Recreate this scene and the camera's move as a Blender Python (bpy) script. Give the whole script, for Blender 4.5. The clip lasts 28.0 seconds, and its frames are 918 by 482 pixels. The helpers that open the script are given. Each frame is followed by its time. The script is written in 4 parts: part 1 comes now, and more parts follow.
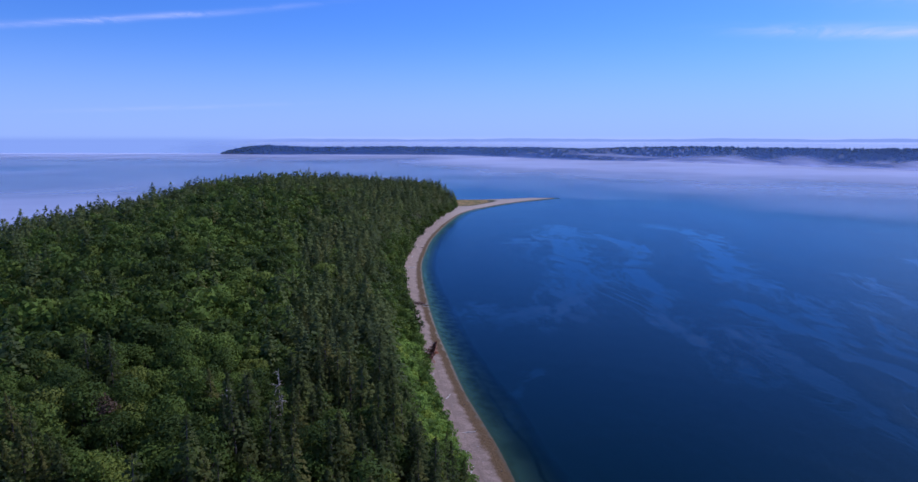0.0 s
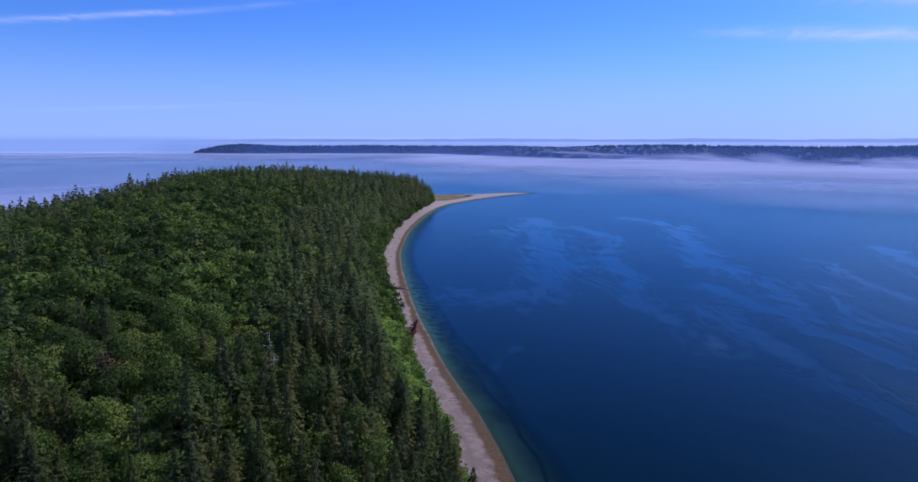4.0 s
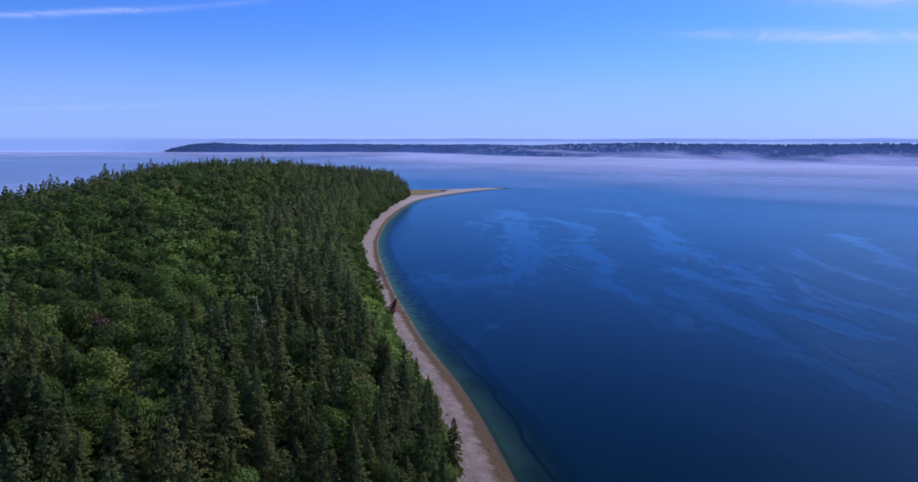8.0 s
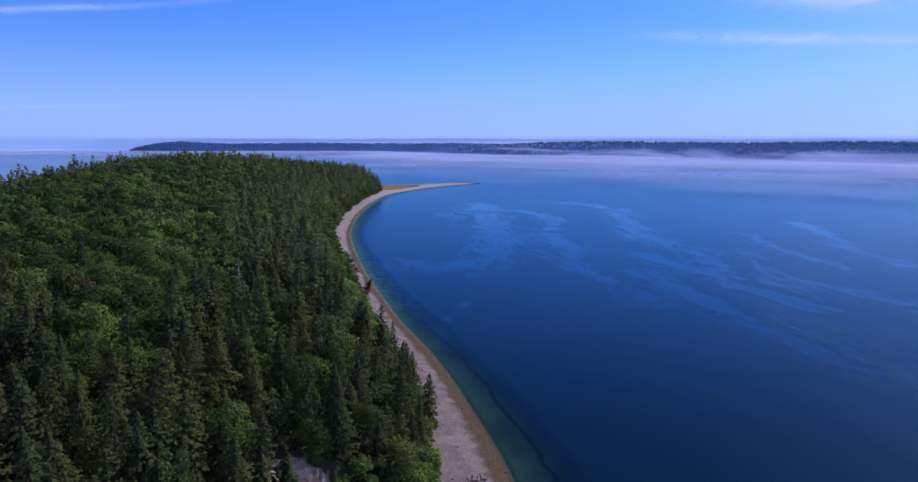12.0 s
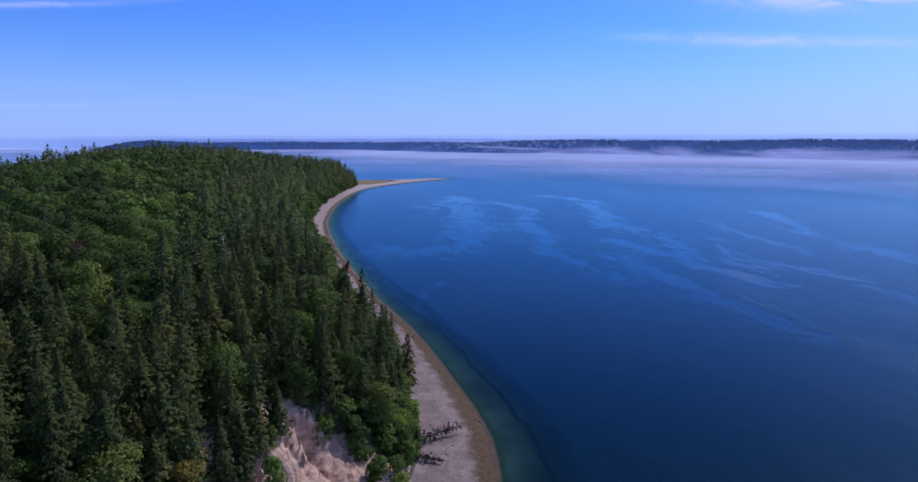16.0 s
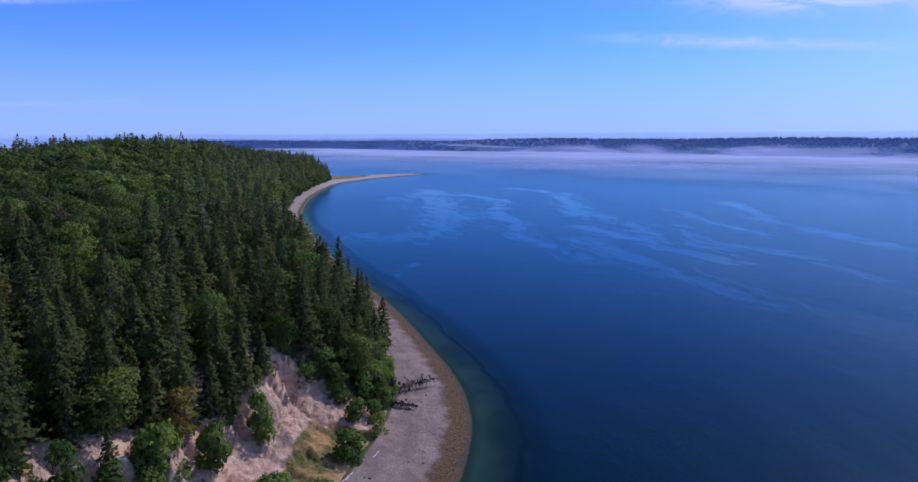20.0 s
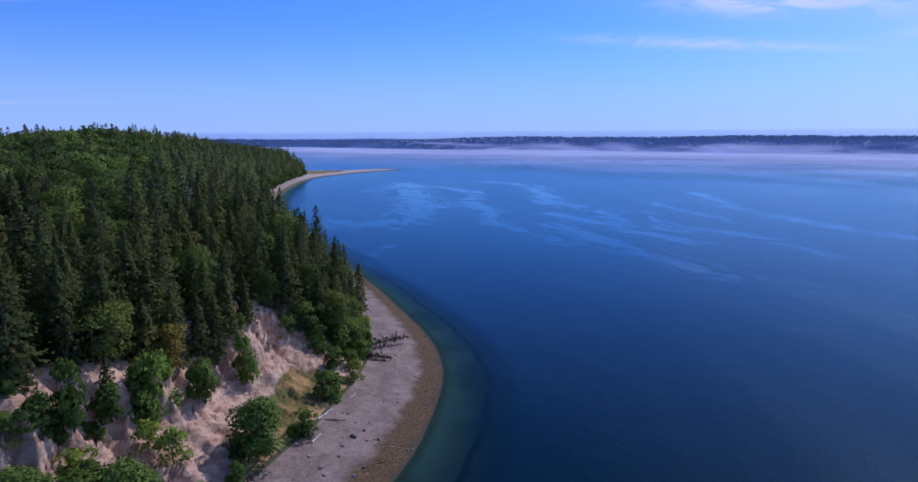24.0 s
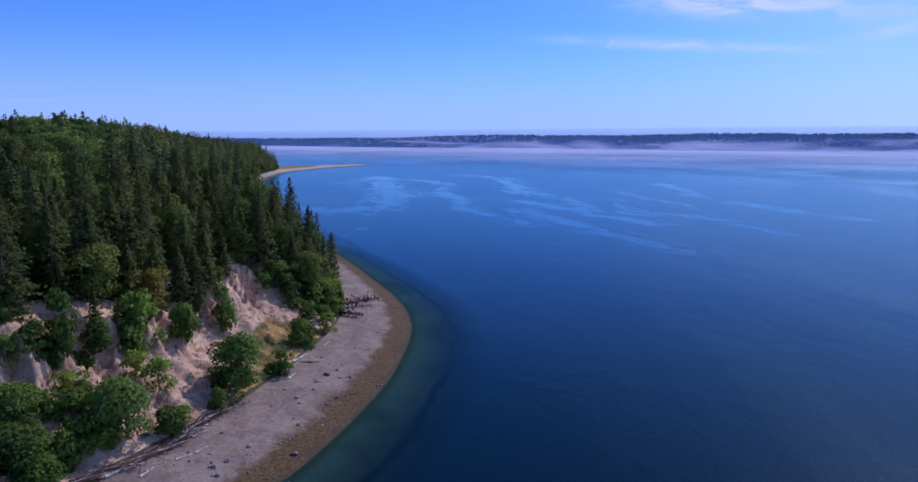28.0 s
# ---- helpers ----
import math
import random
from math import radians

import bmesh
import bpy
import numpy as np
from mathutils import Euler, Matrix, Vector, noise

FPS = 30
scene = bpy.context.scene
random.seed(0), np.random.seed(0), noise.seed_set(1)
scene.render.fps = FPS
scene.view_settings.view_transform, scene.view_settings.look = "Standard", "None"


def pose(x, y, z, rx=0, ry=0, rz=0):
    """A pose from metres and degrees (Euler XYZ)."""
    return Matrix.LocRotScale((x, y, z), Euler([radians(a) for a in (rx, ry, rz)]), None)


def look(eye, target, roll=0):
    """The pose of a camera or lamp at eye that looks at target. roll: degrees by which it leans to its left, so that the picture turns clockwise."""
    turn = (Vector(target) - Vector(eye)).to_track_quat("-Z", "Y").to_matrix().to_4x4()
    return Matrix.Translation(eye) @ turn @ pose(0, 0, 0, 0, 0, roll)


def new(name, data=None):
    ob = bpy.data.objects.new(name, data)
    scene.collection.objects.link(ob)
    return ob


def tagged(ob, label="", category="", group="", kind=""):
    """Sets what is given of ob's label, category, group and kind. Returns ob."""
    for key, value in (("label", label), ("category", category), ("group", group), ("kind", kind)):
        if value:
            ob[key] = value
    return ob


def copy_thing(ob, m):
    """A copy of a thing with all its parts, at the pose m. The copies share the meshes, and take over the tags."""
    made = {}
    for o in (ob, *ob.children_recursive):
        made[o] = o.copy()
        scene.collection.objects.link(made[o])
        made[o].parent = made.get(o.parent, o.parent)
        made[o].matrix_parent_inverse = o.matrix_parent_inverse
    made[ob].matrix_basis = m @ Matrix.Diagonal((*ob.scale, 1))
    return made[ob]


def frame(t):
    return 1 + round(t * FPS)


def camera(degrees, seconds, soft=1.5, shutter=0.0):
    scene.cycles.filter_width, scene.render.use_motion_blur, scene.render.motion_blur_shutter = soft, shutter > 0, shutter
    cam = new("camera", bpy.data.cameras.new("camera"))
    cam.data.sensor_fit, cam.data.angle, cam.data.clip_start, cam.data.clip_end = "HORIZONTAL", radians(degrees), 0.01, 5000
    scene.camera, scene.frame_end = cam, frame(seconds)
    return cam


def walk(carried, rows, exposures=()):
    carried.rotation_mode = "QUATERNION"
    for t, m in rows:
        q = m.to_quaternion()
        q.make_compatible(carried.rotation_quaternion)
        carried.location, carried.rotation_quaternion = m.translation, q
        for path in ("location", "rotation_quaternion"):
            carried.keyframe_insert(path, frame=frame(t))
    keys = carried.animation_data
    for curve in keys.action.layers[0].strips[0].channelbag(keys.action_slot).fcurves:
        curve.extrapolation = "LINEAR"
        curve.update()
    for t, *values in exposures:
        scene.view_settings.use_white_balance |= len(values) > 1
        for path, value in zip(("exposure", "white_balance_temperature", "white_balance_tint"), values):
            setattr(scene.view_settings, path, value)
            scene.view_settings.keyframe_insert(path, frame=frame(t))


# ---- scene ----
import collections

cam = camera(70.51, 28.0, soft=1.5)
PITCH = -9.005
PATH = [
    (0.0, 0.00, 0.00, 120.00, -0.000),
    (0.5, -0.26, -1.45, 118.91, -0.215),
    (1.0, -0.51, -2.91, 117.83, -0.475),
    (1.5, -0.77, -4.37, 116.74, -0.817),
    (2.0, -1.03, -5.85, 115.66, -1.175),
    (2.5, -1.28, -7.33, 114.57, -1.460),
    (3.0, -1.53, -8.81, 113.48, -1.703),
    (3.5, -1.78, -10.31, 112.39, -1.897),
    (5.5, -2.78, -16.36, 108.04, -2.939),
    (6.0, -3.02, -17.88, 106.95, -3.199),
    (6.5, -3.27, -19.42, 105.85, -3.422),
    (7.0, -3.51, -20.96, 104.76, -3.626),
    (7.5, -3.75, -22.51, 103.67, -3.941),
    (8.0, -3.99, -24.07, 102.57, -4.341),
    (8.5, -4.23, -25.63, 101.48, -4.754),
    (9.0, -4.46, -27.19, 100.38, -5.033),
    (9.5, -4.70, -28.77, 99.28, -5.288),
    (10.0, -4.93, -30.35, 98.18, -5.585),
    (10.5, -5.16, -31.93, 97.08, -6.025),
    (11.0, -5.39, -33.52, 95.98, -6.376),
    (11.5, -5.61, -35.12, 94.88, -6.616),
    (12.0, -5.83, -36.73, 93.77, -6.913),
    (12.5, -6.06, -38.33, 92.66, -7.214),
    (14.5, -6.92, -44.83, 88.22, -8.523),
    (15.0, -7.13, -46.46, 87.10, -8.787),
    (15.5, -7.34, -48.11, 85.98, -8.964),
    (16.0, -7.54, -49.75, 84.86, -9.085),
    (16.5, -7.74, -51.41, 83.74, -9.348),
    (17.0, -7.94, -53.06, 82.61, -9.650),
    (17.5, -8.14, -54.73, 81.49, -9.903),
    (18.0, -8.33, -56.39, 80.36, -10.202),
    (18.5, -8.52, -58.06, 79.22, -10.543),
    (19.0, -8.71, -59.74, 78.09, -10.839),
    (19.5, -8.90, -61.42, 76.95, -11.158),
    (20.0, -9.08, -63.11, 75.81, -11.401),
    (20.5, -9.26, -64.80, 74.67, -11.704),
    (21.0, -9.44, -66.49, 73.52, -12.040),
    (21.5, -9.61, -68.19, 72.37, -12.412),
    (23.5, -10.27, -75.03, 67.75, -13.264),
    (24.0, -10.42, -76.75, 66.58, -13.533),
    (24.5, -10.58, -78.48, 65.42, -13.751),
    (25.0, -10.73, -80.21, 64.24, -13.870),
    (25.5, -10.87, -81.94, 63.07, -14.382),
    (26.0, -11.01, -83.67, 61.89, -14.724),
    (26.5, -11.15, -85.41, 60.71, -14.916),
    (27.0, -11.28, -87.16, 59.53, -15.113),
    (27.5, -11.42, -88.90, 58.34, -15.466),
    (28.0, -11.54, -90.65, 57.15, -15.844),
]
walk(cam, [(t, pose(x, y, z, 90 + PITCH, 0, yaw)) for t, x, y, z, yaw in PATH],
     exposures=[(0.0, 0.0, 5650, 23), (28.0, 0.02, 5650, 23)])

# ---- daylight ----
SUN_AZ, SUN_EL = 56.0, 47.0      # clockwise from +y, above the horizon


def node(tree, kind, **inputs):
    n = tree.nodes.new(kind)
    for key, value in inputs.items():
        n.inputs[key.replace("_", " ")].default_value = value
    return n


def maths(tree, op, a, b=None, c=None, clamp=False):
    n = tree.nodes.new("ShaderNodeMath")
    n.operation, n.use_clamp = op, clamp
    for i, v in enumerate((a, b, c)):
        if v is None:
            continue
        if isinstance(v, (int, float)):
            n.inputs[i].default_value = v
        else:
            tree.links.new(v, n.inputs[i])
    return n.outputs[0]


def blend(tree, fac, a, b, mode="MIX"):
    n = tree.nodes.new("ShaderNodeMix")
    n.data_type, n.blend_type = "RGBA", mode
    for socket, v in ((n.inputs[0], fac), (n.inputs[6], a), (n.inputs[7], b)):
        if isinstance(v, (int, float)):
            socket.default_value = v
        elif isinstance(v, tuple):
            socket.default_value = (*v, 1)
        else:
            tree.links.new(v, socket)
    return n.outputs[2]


def span(tree, v, lo, hi, a=0.0, b=1.0, smooth=True):
    n = tree.nodes.new("ShaderNodeMapRange")
    n.interpolation_type = "SMOOTHSTEP" if smooth else "LINEAR"
    tree.links.new(v, n.inputs[0])
    for i, x in zip((1, 2, 3, 4), (lo, hi, a, b)):
        n.inputs[i].default_value = x
    return n.outputs[0]


def grain(tree, vec, scale, detail=4.0, rough=0.55, distort=0.0, stretch=None):
    if stretch:
        m = tree.nodes.new("ShaderNodeMapping")
        m.inputs["Scale"].default_value = stretch
        tree.links.new(vec, m.inputs[0])
        vec = m.outputs[0]
    n = node(tree, "ShaderNodeTexNoise", Scale=scale, Detail=detail, Roughness=rough, Distortion=distort)
    tree.links.new(vec, n.inputs["Vector"])
    return n.outputs["Fac"]


CIRRUS = [(-27.0, 8.8, 11.0, 0.22, 0.135, 0.8), (-23.0, 2.4, 8.0, 0.16, 0.05, 0.22), (31.0, 7.6, 6.5, 0.42, -0.08, 0.9), (41.0, 6.8, 6.0, 0.32, -0.11, 0.45),
          (38.5, 10.2, 9.0, 1.0, -0.09, 1.15), (49.5, 7.6, 4.0, 0.45, 0.12, 0.55), (60.0, 9.0, 10.0, 0.8, 0.0, 0.5), (-52.0, 7.5, 9.0, 0.4, 0.1, 0.5), (20.0, 16.0, 14.0, 1.2, 0.1, 0.5)]


def sky_world():
    w = bpy.data.worlds.new("sky")
    scene.world = w
    w.use_nodes = True
    t = w.node_tree
    t.nodes.clear()
    sky = t.nodes.new("ShaderNodeTexSky")
    sky.sky_type, sky.sun_disc = "NISHITA", False
    sky.sun_elevation, sky.sun_rotation = radians(SUN_EL), radians(SUN_AZ)
    sky.air_density, sky.dust_density, sky.ozone_density = 1.0, 0.3, 3.0
    co = t.nodes.new("ShaderNodeTexCoord").outputs["Generated"]
    sep = t.nodes.new("ShaderNodeSeparateXYZ")
    t.links.new(co, sep.inputs[0])
    x, y, z = sep.outputs
    base = blend(t, 1.0, sky.outputs[0], (0.39, 0.70, 1.30), "MULTIPLY")
    # pale lavender haze that thickens towards the horizon
    haze = span(t, z, 0.0, 0.20, 1.0, 0.0)
    haze = maths(t, "POWER", haze, 1.6)
    base = blend(t, maths(t, "MULTIPLY", haze, 0.75), base, (3.7, 5.2, 9.3))
    # thin high cirrus: streaks by bearing and height in degrees, ragged by noise
    flat = t.nodes.new("ShaderNodeCombineXYZ")
    bearing = maths(t, "MULTIPLY", maths(t, "ARCTAN2", x, y), 57.296)
    height = maths(t, "MULTIPLY", maths(t, "ARCSINE", z), 57.296)
    t.links.new(bearing, flat.inputs[0])
    t.links.new(height, flat.inputs[1])
    base = blend(t, span(t, bearing, 22.0, 62.0, 0.0, 0.30), base, (6.6, 8.2, 11.2))
    wisps = grain(t, flat.outputs[0], 0.30, 7.0, 0.62, 1.0, (0.55, 2.2, 1.0))
    veil = None
    for az, el, long, thick, slope, power in CIRRUS:
        u = maths(t, "SUBTRACT", bearing, az)
        v = maths(t, "SUBTRACT", maths(t, "SUBTRACT", height, el), maths(t, "MULTIPLY", u, slope))
        d = maths(t, "ADD", maths(t, "POWER", maths(t, "ABSOLUTE", maths(t, "DIVIDE", u, long)), 2.0), maths(t, "POWER", maths(t, "ABSOLUTE", maths(t, "DIVIDE", v, thick)), 2.0))
        one = maths(t, "MULTIPLY", maths(t, "EXPONENT", maths(t, "MULTIPLY", d, -1.0)), power)
        veil = one if veil is None else maths(t, "ADD", veil, one)
    veil = maths(t, "MULTIPLY", veil, span(t, wisps, 0.34, 0.66, 0.15, 1.0), clamp=True)
    base = blend(t, maths(t, "MULTIPLY", veil, 0.75), base, (6.4, 6.9, 10.2))
    # far low fog below the line of sight and a thin line of distant land on it
    side = span(t, bearing, -22.0, -12.0)
    fog = blend(t, side, (2.6, 3.9, 7.6), (4.2, 5.4, 9.0))
    base = blend(t, span(t, z, 0.005, -0.005), base, fog)
    land = grain(t, co, 6.0, 4.0, 0.55, 0.0, (1.0, 1.0, 4.0))
    top = maths(t, "ADD", z, maths(t, "MULTIPLY_ADD", land, -0.010, 0.005))
    strip = maths(t, "MULTIPLY", span(t, z, -0.0062, -0.0046), span(t, top, -0.0006, -0.0016))
    strip = maths(t, "MULTIPLY", strip, maths(t, "MULTIPLY_ADD", side, 0.85, 0.10))
    base = blend(t, maths(t, "MULTIPLY", strip, 0.8), base, (1.9, 3.0, 6.7))
    bg = t.nodes.new("ShaderNodeBackground")
    bg.inputs[1].default_value = 0.10
    t.links.new(base, bg.inputs[0])
    out = t.nodes.new("ShaderNodeOutputWorld")
    t.links.new(bg.outputs[0], out.inputs[0])


sky_world()
sun = new("sun", bpy.data.lights.new("sun", "SUN"))
sun.data.energy, sun.data.angle, sun.data.color = 2.75, radians(0.53), (1.0, 0.93, 0.84)
a_, e_ = radians(SUN_AZ), radians(SUN_EL)
sun.matrix_world = look((0, 0, 300), (-math.sin(a_) * math.cos(e_), -math.cos(a_) * math.cos(e_), 300 - math.sin(e_)))


# ---- materials ----
def material(name):
    m = bpy.data.materials.new(name)
    m.use_nodes = True
    t = m.node_tree
    return m, t, t.nodes["Principled BSDF"], t.nodes["Material Output"]


def attr(t, name):
    n = t.nodes.new("ShaderNodeAttribute")
    n.attribute_name = name
    return n.outputs["Fac"]


def place(t):
    return t.nodes.new("ShaderNodeNewGeometry").outputs["Position"]


def relief(t, p, height, strength, distance):
    b = node(t, "ShaderNodeBump", Strength=strength, Distance=distance)
    t.links.new(height, b.inputs["Height"])
    t.links.new(b.outputs[0], p.inputs["Normal"])


def foliage(name, dark, light, warm, tree_wide, glow=0.25, shine=0.04):
    """Leaves or needles: dark, light and warm tones, from tree to tree, clump to clump and leaf to leaf."""
    m, t, p, out = material(name)
    geo = t.nodes.new("ShaderNodeNewGeometry")
    if tree_wide == "object":
        own = t.nodes.new("ShaderNodeObjectInfo").outputs["Random"]
    else:
        own = attr(t, "tone")
    leaf = geo.outputs["Random Per Island"]
    clump = grain(t, geo.outputs["Position"], 0.35, 3.0)
    mix = maths(t, "MULTIPLY_ADD", leaf, 0.28, maths(t, "MULTIPLY", clump, 0.6))
    grove = span(t, grain(t, geo.outputs["Position"], 0.020, 3.0, 0.6, 0.6), 0.36, 0.64, -0.24, 0.30)
    mix = maths(t, "ADD", mix, grove)
    mix = maths(t, "ADD", mix, maths(t, "MULTIPLY_ADD", own, 0.9, -0.45), clamp=True)
    col = blend(t, mix, dark, light)
    col = blend(t, span(t, own, 0.80, 0.98, 0.0, 0.65), col, warm)
    t.links.new(col, p.inputs["Base Color"])
    p.inputs["Roughness"].default_value = 0.55
    p.inputs["Specular IOR Level"].default_value = shine
    tr = t.nodes.new("ShaderNodeBsdfTranslucent")
    t.links.new(blend(t, 0.5, col, light, "MIX"), tr.inputs[0])
    mx = t.nodes.new("ShaderNodeMixShader")
    mx.inputs[0].default_value = glow
    t.links.new(p.outputs[0], mx.inputs[1])
    t.links.new(tr.outputs[0], mx.inputs[2])
    t.links.new(mx.outputs[0], out.inputs[0])
    return m


def plain(name, a, b, scale, rough=0.85, bump=0.3, stretch=None, dist=0.05):
    m, t, p, out = material(name)
    co = t.nodes.new("ShaderNodeTexCoord").outputs["Object"]
    n = grain(t, co, scale, 6.0, 0.6, 0.2, stretch)
    big = grain(t, co, scale * 0.17, 3.0)
    fac = maths(t, "ADD", maths(t, "MULTIPLY", n, 0.8), maths(t, "MULTIPLY_ADD", big, 0.7, -0.25), clamp=True)
    rnd = t.nodes.new("ShaderNodeObjectInfo").outputs["Random"]
    fac = maths(t, "ADD", fac, maths(t, "MULTIPLY_ADD", rnd, 0.4, -0.2), clamp=True)
    t.links.new(blend(t, fac, a, b), p.inputs["Base Color"])
    p.inputs["Roughness"].default_value = rough
    relief(t, p, n, bump, dist)
    return m


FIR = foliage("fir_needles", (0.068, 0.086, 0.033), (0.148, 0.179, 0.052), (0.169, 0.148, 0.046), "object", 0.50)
# paler copy of FIR: haze over the far wood put into the colour
FIR_HAZED = foliage("fir_needles_hazed", (0.092, 0.118, 0.050), (0.195, 0.240, 0.076), (0.215, 0.195, 0.066), "tone", 0.50)
ALDER = foliage("alder_leaves", (0.061, 0.096, 0.024), (0.138, 0.210, 0.042), (0.138, 0.210, 0.042), "object", 0.3)
FAR_NEEDLES = foliage("far_needles", (0.016, 0.027, 0.018), (0.050, 0.070, 0.030), (0.060, 0.075, 0.032), "tone", 0.05, 0.0)
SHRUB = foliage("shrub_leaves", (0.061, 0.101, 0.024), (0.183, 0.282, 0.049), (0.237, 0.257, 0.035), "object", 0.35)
LEAF = foliage("broad_leaves", (0.048, 0.075, 0.020), (0.136, 0.203, 0.038), (0.173, 0.181, 0.038), "object", 0.3)
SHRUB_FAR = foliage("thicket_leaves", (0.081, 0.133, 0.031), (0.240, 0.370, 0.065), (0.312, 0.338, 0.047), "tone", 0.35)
LEAF_FAR = foliage("broad_leaves_far", (0.039, 0.060, 0.018), (0.125, 0.190, 0.034), (0.144, 0.171, 0.034), "tone", 0.3)
GOLD = foliage("golden_leaves", (0.144, 0.122, 0.026), (0.288, 0.215, 0.043), (0.345, 0.186, 0.043), "object", 0.3)
RUST = foliage("dead_needles", (0.15, 0.055, 0.034), (0.30, 0.115, 0.070), (0.26, 0.12, 0.07), "object", 0.1)
BROWNLEAF = foliage("dead_leaves", (0.085, 0.060, 0.042), (0.165, 0.105, 0.075), (0.17, 0.10, 0.07), "object", 0.1)
BARK = plain("bark", (0.050, 0.036, 0.028), (0.16, 0.125, 0.10), 3.0, stretch=(1, 1, 0.2))
GREYWOOD = plain("bleached_wood", (0.30, 0.26, 0.22), (0.62, 0.58, 0.53), 4.0, stretch=(1, 1, 0.15))
SNAG = plain("weathered_snag_wood", (0.24, 0.20, 0.16), (0.48, 0.42, 0.35), 4.0, stretch=(1, 1, 0.15))
DARKWOOD = plain("wet_dark_wood", (0.030, 0.022, 0.018), (0.10, 0.075, 0.06), 4.0)
STONE = plain("beach_stone", (0.12, 0.10, 0.09), (0.36, 0.31, 0.27), 1.4)
DARKSTONE = plain("wet_stone", (0.040, 0.032, 0.027), (0.130, 0.108, 0.092), 1.4, rough=0.5)


def ground_material():
    m, t, p, out = material("shore_ground")
    pos = place(t)
    shore, bare, green, wood = attr(t, "shore"), attr(t, "bare"), attr(t, "green"), attr(t, "wood")
    fine = grain(t, pos, 1.6, 8.0, 0.7)
    mid = grain(t, pos, 0.18, 5.0, 0.6)
    big = grain(t, pos, 0.035, 4.0)
    # grey shingle
    gravel = blend(t, span(t, fine, 0.3, 0.7), (0.145, 0.102, 0.078), (0.315, 0.228, 0.178))
    gravel = blend(t, span(t, mid, 0.42, 0.68, 0.0, 0.5), gravel, (0.345, 0.262, 0.208))
    gravel = blend(t, span(t, mid, 0.55, 0.42, 0.0, 0.45), gravel, (0.16, 0.122, 0.098))
    pebble = grain(t, pos, 3.4, 5.0, 0.78)
    gravel = blend(t, span(t, pebble, 0.58, 0.70, 0.0, 0.65), gravel, (0.48, 0.39, 0.32))
    gravel = blend(t, span(t, pebble, 0.42, 0.31, 0.0, 0.7), gravel, (0.065, 0.048, 0.038))
    wrack = maths(t, "ABSOLUTE", maths(t, "SUBTRACT", maths(t, "ADD", shore, maths(t, "MULTIPLY_ADD", mid, 0.30, -0.15)), 0.66))
    gravel = blend(t, span(t, wrack, 0.045, 0.0, 0.0, 0.2), gravel, (0.10, 0.066, 0.045))
    # weed-brown foot of the beach
    weed = blend(t, span(t, fine, 0.35, 0.68), (0.060, 0.036, 0.014), (0.165, 0.103, 0.046))
    edge = maths(t, "ADD", shore, maths(t, "MULTIPLY_ADD", mid, 0.34, -0.17))
    sep = t.nodes.new("ShaderNodeSeparateXYZ")
    t.links.new(pos, sep.inputs[0])
    # the long spit is of paler, cleaner sand
    spit = span(t, sep.outputs[1], 880.0, 1080.0)
    gravel = blend(t, span(t, sep.outputs[1], 150.0, 600.0, 0.0, 0.45), gravel, (0.40, 0.305, 0.235))
    gravel = blend(t, maths(t, "MULTIPLY", spit, 0.75), gravel, (0.42, 0.352, 0.295))
    beach = blend(t, span(t, maths(t, "ADD", edge, maths(t, "MULTIPLY", spit, 0.16)), 0.24, 0.42), weed, gravel)
    wet = blend(t, span(t, sep.outputs[1], 150.0, 420.0), (0.07, 0.055, 0.032), (0.22, 0.185, 0.135))
    beach = blend(t, span(t, edge, 0.10, 0.0), beach, wet)
    bed = blend(t, span(t, big, 0.45, 0.6), (0.120, 0.112, 0.078), (0.066, 0.066, 0.046))
    grass = maths(t, "ADD", shore, maths(t, "MULTIPLY_ADD", big, 0.5, -0.25))
    bed = blend(t, maths(t, "MULTIPLY", span(t, grass, -0.70, -0.63), span(t, grass, -0.54, -0.60)), bed, (0.022, 0.024, 0.016))
    bed = blend(t, span(t, sep.outputs[1], 210.0, 420.0, 0.0, 0.8), bed, blend(t, span(t, mid, 0.42, 0.60), (0.36, 0.37, 0.28), (0.14, 0.15, 0.12)))
    beach = blend(t, span(t, shore, -0.16, -0.03), bed, beach)
    # sandy bluff with beds and wash lines
    strata = grain(t, pos, 0.5, 5.0, 0.6, 0.4, (0.12, 0.12, 2.2))
    streak = grain(t, pos, 0.8, 5.0, 0.6, 0.3, (1.2, 1.2, 0.12))
    sand = blend(t, maths(t, "ADD", maths(t, "MULTIPLY", span(t, strata, 0.35, 0.66), 0.45), maths(t, "MULTIPLY", span(t, grain(t, pos, 0.45, 6.0, 0.65), 0.35, 0.65), 0.55)), (0.355, 0.205, 0.130), (0.70, 0.475, 0.330))
    sand = blend(t, span(t, streak, 0.58, 0.72, 0.0, 0.45), sand, (0.54, 0.42, 0.32))
    sand = blend(t, span(t, mid, 0.60, 0.72, 0.0, 0.4), sand, (0.30, 0.155, 0.085))
    cracks = grain(t, pos, 0.75, 6.0, 0.7, 0.8, (1.0, 1.0, 0.35))
    sand = blend(t, span(t, cracks, 0.45, 0.36, 0.0, 0.6), sand, (0.14, 0.085, 0.055))
